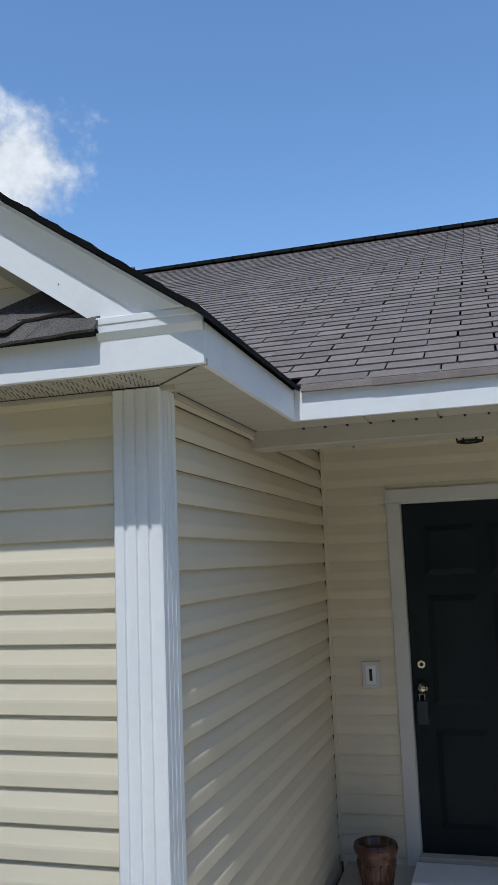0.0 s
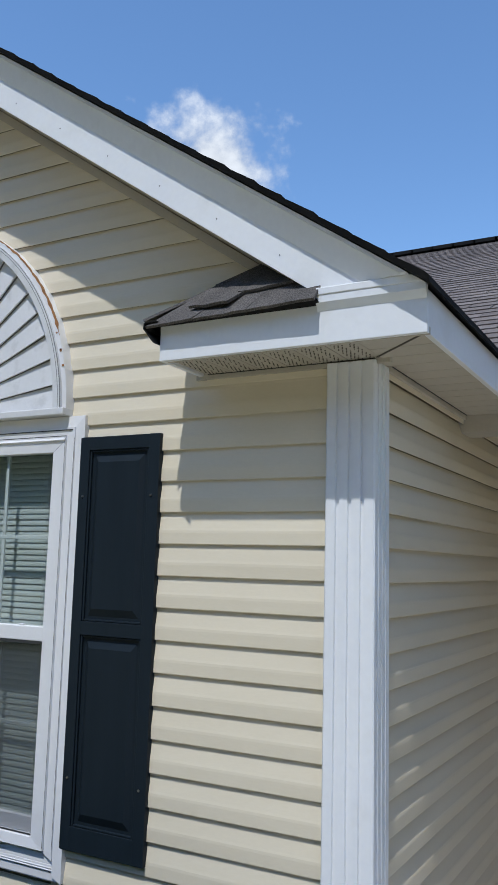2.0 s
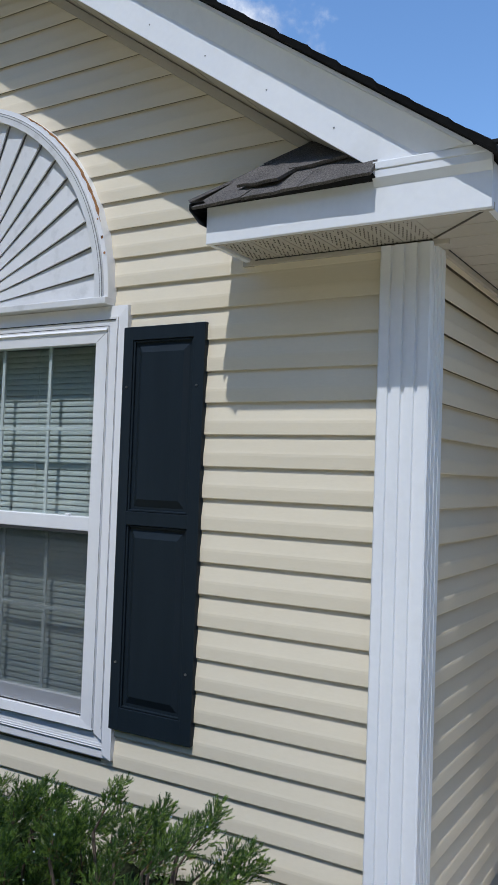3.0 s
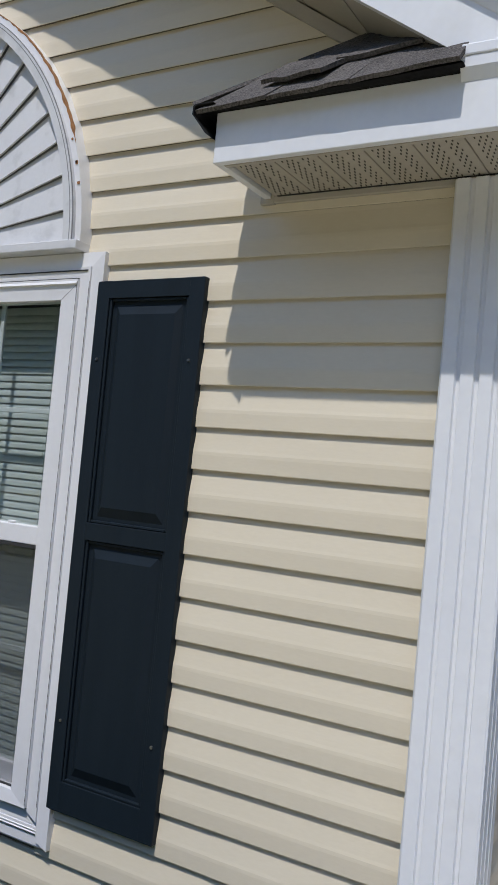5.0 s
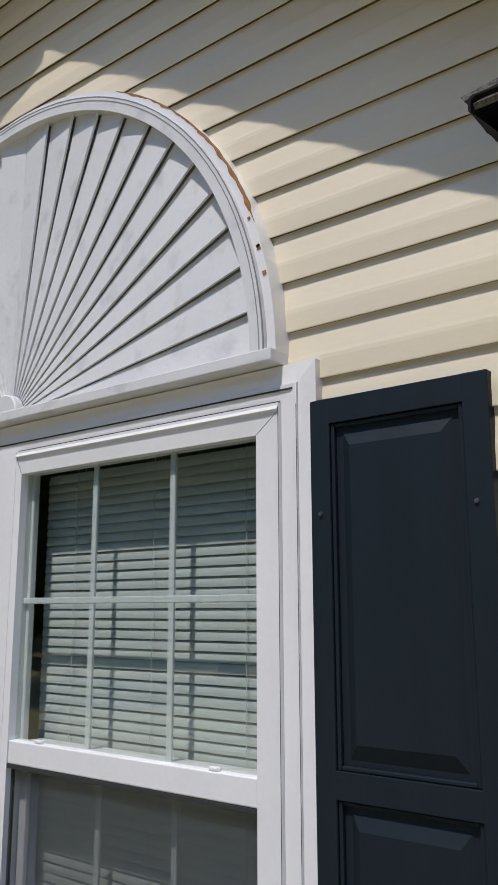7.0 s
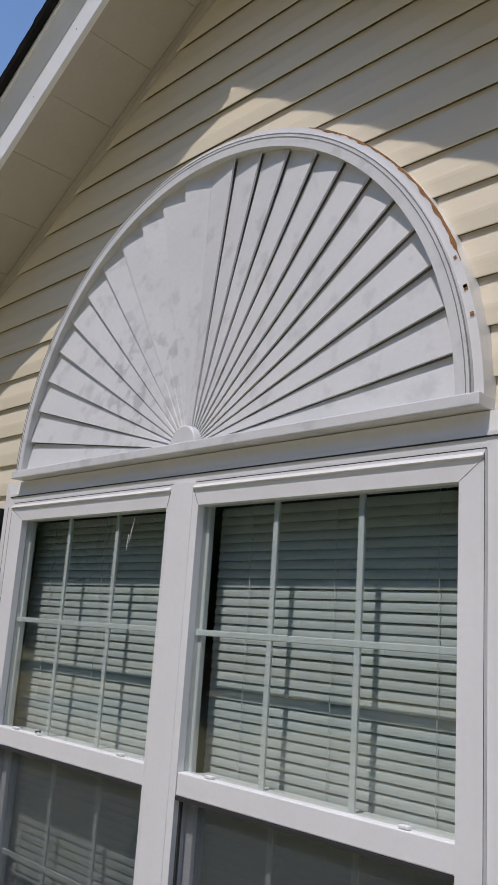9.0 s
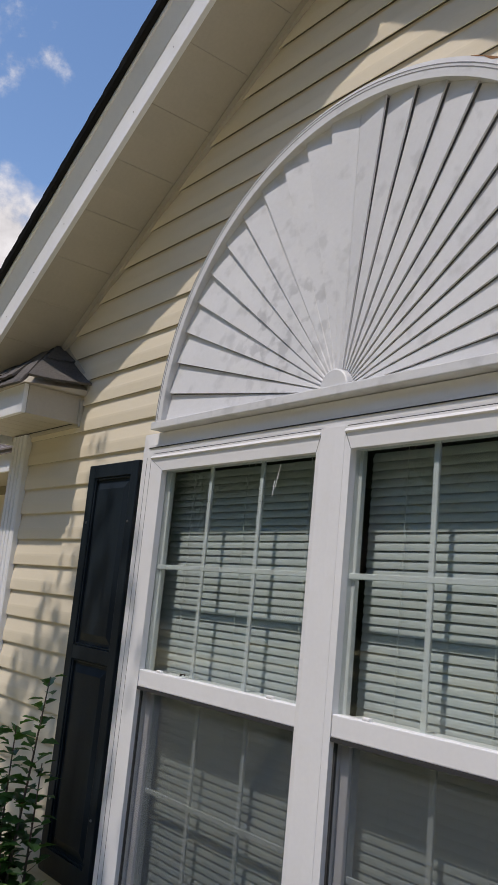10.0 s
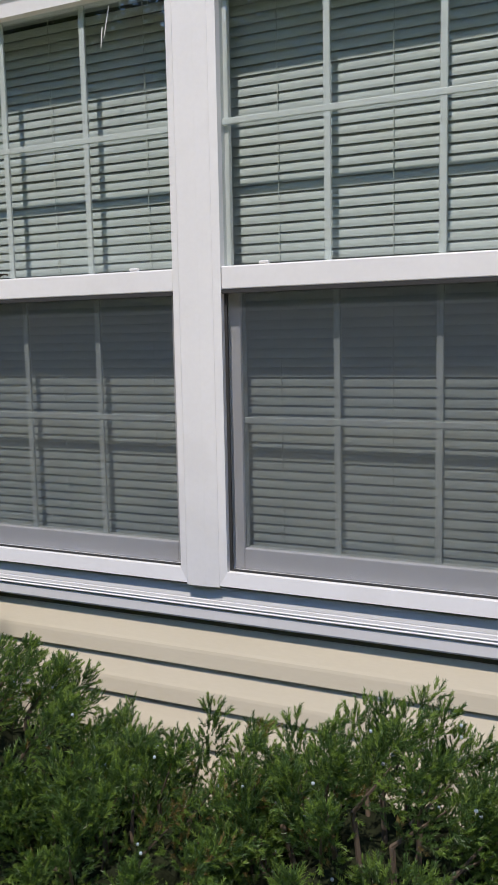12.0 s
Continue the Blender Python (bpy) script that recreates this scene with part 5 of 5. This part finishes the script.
for r in range(14):
    y0 = 3.67 + r * 0.125
    bm = prism([(-12.0, y0, 2.515 + (y0 - 3.68) * 0.5), (-12.0, y0 + 0.14, 2.512 + (y0 + 0.14 - 3.68) * 0.5), (-12.0, y0 + 0.14, 2.502 + (y0 + 0.14 - 3.68) * 0.5), (-12.0, y0, 2.503 + (y0 - 3.68) * 0.5)], (12.0 + OUT_L - 0.3, 0, 0))
    part("shingle_row", bm, SHINGLE, wing)
w2 = thing("window_2", (-7.3, 4.1, 0.6), "white framed window of the left wing", "window", kind="structure")
for bm in prism_ring(-7.75, -6.75, 0.55, 1.80, 0.07, 4.06, 4.10):
    part("frame", bm, VINYL, w2)
part("pane", box(-7.68, -6.82, 4.085, 4.098, 0.62, 1.73), GLASS, w2)
part("check_rail", box(-7.68, -6.82, 4.07, 4.084, 1.16, 1.20), VINYL, w2)

# ---- sky backdrop ----


def cloud(name, way, dist, wide, high, scale, lo, seed, label, fade=0.42):
    way = Vector(way).normalized()
    centre = way * dist
    side = way.cross(Vector((0, 0, 1))).normalized()
    up = side.cross(way).normalized()
    bm = bmesh.new()
    vs = [bm.verts.new(p) for p in ((-1, -1, 0), (1, -1, 0), (1, 1, 0), (-1, 1, 0))]
    bm.faces.new(vs)
    me = bpy.data.meshes.new(name)
    bm.to_mesh(me)
    bm.free()
    ob = new(name, me)
    ob.matrix_world = Matrix.Translation(centre) @ Matrix((side, up, -way)).transposed().to_4x4() @ Matrix.Diagonal((wide, high, 1, 1))
    m = bpy.data.materials.new(name)
    m.use_nodes = True
    nt = m.node_tree
    N, L = nt.nodes, nt.links
    N.remove(N["Principled BSDF"])
    tc = N.new("ShaderNodeTexCoord")
    sc = N.new("ShaderNodeVectorMath")
    sc.operation = 'MULTIPLY_ADD'
    sc.inputs[1].default_value = (wide / 100, high / 100, 1)
    sc.inputs[2].default_value = (seed, seed * 0.7, seed * 0.3)
    L.new(tc.outputs["Object"], sc.inputs[0])
    n = N.new("ShaderNodeTexNoise")
    n.inputs["Scale"].default_value, n.inputs["Detail"].default_value, n.inputs["Roughness"].default_value = scale, 9, 0.58
    L.new(sc.outputs[0], n.inputs["Vector"])
    ln = N.new("ShaderNodeVectorMath")
    ln.operation = 'LENGTH'
    L.new(tc.outputs["Object"], ln.inputs[0])
    fall = N.new("ShaderNodeMath")
    fall.operation = 'MULTIPLY_ADD'
    fall.inputs[1].default_value = -fade
    L.new(ln.outputs["Value"], fall.inputs[0])
    L.new(n.outputs["Fac"], fall.inputs[2])
    mr = N.new("ShaderNodeMapRange")
    mr.interpolation_type = 'SMOOTHSTEP'
    mr.inputs["From Min"].default_value, mr.inputs["From Max"].default_value = lo, lo + 0.34
    L.new(fall.outputs[0], mr.inputs["Value"])
    em = N.new("ShaderNodeEmission")
    em.inputs["Color"].default_value = (0.95, 0.97, 1.0, 1)
    es = N.new("ShaderNodeMapRange")
    es.inputs["From Min"].default_value, es.inputs["From Max"].default_value = 0.35, 0.65
    es.inputs["To Min"].default_value, es.inputs["To Max"].default_value = 0.62, 0.95
    L.new(n.outputs["Fac"], es.inputs["Value"])
    L.new(es.outputs[0], em.inputs["Strength"])
    tr = N.new("ShaderNodeBsdfTransparent")
    mx = N.new("ShaderNodeMixShader")
    L.new(mr.outputs[0], mx.inputs[0])
    L.new(tr.outputs[0], mx.inputs[1])
    L.new(em.outputs[0], mx.inputs[2])
    L.new(mx.outputs[0], N["Material Output"].inputs["Surface"])
    me.materials.append(m)
    ob.visible_shadow = False
    return tagged(ob, label, "sky", "", "structure")


cloud("backdrop_cloud", (-0.480, 0.757, 0.437), 1500, 240, 210, 1.1, 0.13, 3.1, "white cumulus cloud in a blue sky", 0.62)
cloud("backdrop_cloud_far", (-0.875, 0.305, 0.375), 1500, 150, 170, 1.2, 0.08, 7.7, "white cumulus cloud low in the sky", 0.62)
cloud("backdrop_cloud_wisp", (-0.80, 0.27, 0.55), 1500, 230, 190, 1.5, 0.40, 12.9, "thin white wisps of cloud")

# ---- siding courses ----


def course_mesh(xa0, xa1, xb0, xb1, z, h, bulge=1.0, lip=-0.0122):
    """One lap: a sloping cove above, a flat face below and a return under its edge; its top runs on behind the next lap.
    xa: ends at the lower edge, xb: at the upper edge. Runs along x, faces -y, back at y = 0."""
    prof = [(lip, 0.0340), (lip, 0.0020), (-0.0146, 0.0), (-0.0158, 0.0006), (-0.0163, 0.0025), (-0.0160, h * 0.36), (-0.0153, h * 0.44), (-0.0138, h * 0.51),
            (-0.0062, h * 0.94), (-0.0058, h), (-0.0055, h + 0.005), (-0.0010, h + 0.005), (-0.0010, 0.0400)]
    bm = bmesh.new()
    rows = []
    for y, zz in prof:
        y *= bulge
        f = min(1.0, zz / h)
        rows.append([bm.verts.new((xa0 + (xb0 - xa0) * f, y, z + zz)), bm.verts.new((xa1 + (xb1 - xa1) * f, y, z + zz))])
    for p, q in zip(rows, rows[1:]):
        bm.faces.new((p[0], p[1], q[1], q[0]))
    bm.faces.new((rows[-1][0], rows[-1][1], rows[0][1], rows[0][0]))
    bm.faces.new([r[0] for r in rows])
    bm.faces.new([r[1] for r in rows])
    return bm


k0 = -9
for k in range(k0, 27):
    z = COURSE_0 + COURSE * k
    h = COURSE - 0.0024
    zt = z + h
    if zt > PEAK_Z - 0.02:
        break
    lim_l, lim_r = LEFT + 0.13, RIGHT - 0.13
    ends = []
    for zz in (z, zt):
        ends.append((max(lim_l, rake_x(zz + 0.02, -1)), min(lim_r, rake_x(zz + 0.02, 1))))
    (a0, a1), (b0, b1) = ends
    if zt > HOLE_B and z < HOLE_T:
        spans = ((a0, HOLE_L + 0.0, b0, HOLE_L + 0.0), (HOLE_R, a1, HOLE_R, b1))
    else:
        spans = ((a0, a1, b0, b1),)
    if k in (-3, -4):        # a lapped joint between two lengths
        a0, a1, b0, b1 = spans[-1]
        spans = spans[:-1] + ((a0, -1.13, b0, -1.13), (-1.15, a1, -1.15, b1))
    for s in spans:
        bm = course_mesh(*s, z, h)
        bmesh.ops.translate(bm, verts=bm.verts, vec=(0, WALL - 0.0008 - (0.0018 if k in (-3, -4) and s[0] == -1.15 else random.uniform(0.0, 0.0012)), 0))
        part("siding_board", bm, SIDING, wall_front)
    # porch side wall: the same course turned to face +x
    if zt < 2.53 and z > FLOOR - 0.1:
        bm = course_mesh(3.19, DOOR_Y - 0.002, 3.19, DOOR_Y - 0.002, z, h, 1.8, -0.0135)
        bmesh.ops.transform(bm, matrix=Matrix(((0, -1, 0, SIDE_X - 0.0247), (1, 0, 0, 0), (0, 0, 1, 0), (0, 0, 0, 1))), verts=bm.verts)
        part("siding_board", bm, SIDING, wall_side)
        for xa, xb in (((SIDE_X + 0.02, 2.79),) if z > 2.13 else ((SIDE_X + 0.02, -0.09), (1.02, 2.79))):
            bm = course_mesh(xa, xb, xa, xb, z, h, 1.0, -0.0135)
            bmesh.ops.translate(bm, verts=bm.verts, vec=(0, DOOR_Y - 0.0008, 0))
            part("siding_board", bm, SIDING, wall_door)
    if zt < 2.36:
        bm = course_mesh(-12.0, LEFT, -12.0, LEFT, z, h)
        bmesh.ops.translate(bm, verts=bm.verts, vec=(0, 4.099, 0))
        part("siding_board", bm, SIDING, wall_wing)
# ---- shingle tabs of the main roof ----
EXPOSE, TAB = 0.127, 0.305


def tab_mesh(width):
    """One tab lying in the roof plane, its lower edge at the origin, butt edge 7 mm thick, corners clipped."""
    ca, sa = math.cos(ang), math.sin(ang)
    bm = bmesh.new()
    def P(u, v, h):
        return (u, v * ca - h * sa, v * sa + h * ca)
    lo = [bm.verts.new(P(u, v, h)) for u, v, h in ((0.0045, 0.003, 0.001), (0.009, 0, 0.001), (width - 0.009, 0, 0.001), (width - 0.0045, 0.003, 0.001), (width - 0.0045, 0.14, -0.002), (0.0045, 0.14, -0.002))]
    hi = [bm.verts.new(P(u, v, h)) for u, v, h in ((0.0045, 0.003, 0.008), (0.009, 0, 0.008), (width - 0.009, 0, 0.008), (width - 0.0045, 0.003, 0.008), (width - 0.0045, 0.14, 0.001), (0.0045, 0.14, 0.001))]
    bm.faces.new(hi)
    bm.faces.new(lo[::-1])
    for i in range(6):
        j = (i + 1) % 6
        bm.faces.new((lo[i], lo[j], hi[j], hi[i]))
    bmesh.ops.recalc_face_normals(bm, faces=bm.faces)
    me = bpy.data.meshes.new("shingle")
    bm.to_mesh(me)
    bm.free()
    me.materials.append(SHINGLE)
    return me


tab_me = tab_mesh(TAB)
co = [tuple(v.co) for v in tab_me.vertices]
fa = [tuple(p.vertices) for p in tab_me.polygons]
verts, faces = [], []
count = 0
rows_n = int((RIDGE_Y - EAVE_Y) / math.cos(ang) / EXPOSE)
for r in range(rows_n):
    s = r * EXPOSE
    y, z = EAVE_Y + s * math.cos(ang), EAVE_Z + s * math.sin(ang)
    x_from = -0.24 if y < 4.05 else max(-6.0, OUT_R - 0.25 - (z - (rake_z(OUT_R) + ROOF_T)) / SLOPES[1] - 0.6)
    x = x_from - ((x_from * 1.0) % TAB) + (0.5 * TAB if r % 2 else 0) + random.uniform(-0.008, 0.008)
    if r == 0:
        x = -0.22
    while x < 3.9:
        at = (x + random.uniform(-0.003, 0.003), y + random.uniform(-0.003, 0.003), z)
        if count < 300 and -0.6 < x < 1.9:
            piece("shingle", tab_me, main_roof, at)
            count += 1
        else:
            i = len(verts)
            verts.extend((a + at[0], b + at[1], c + at[2]) for a, b, c in co)
            faces.extend(tuple(i + q for q in f) for f in fa)
        x += TAB
org = ORIGIN[main_roof]
far_sh = new("far_shingles", mesh_from("far_shingles", [(a - org.x, b - org.y, c - org.z) for a, b, c in verts], faces, SHINGLE))
far_sh.parent = main_roof
tagged(far_sh, "rows of grey-brown shingles up to the ridge", kind="stuff")
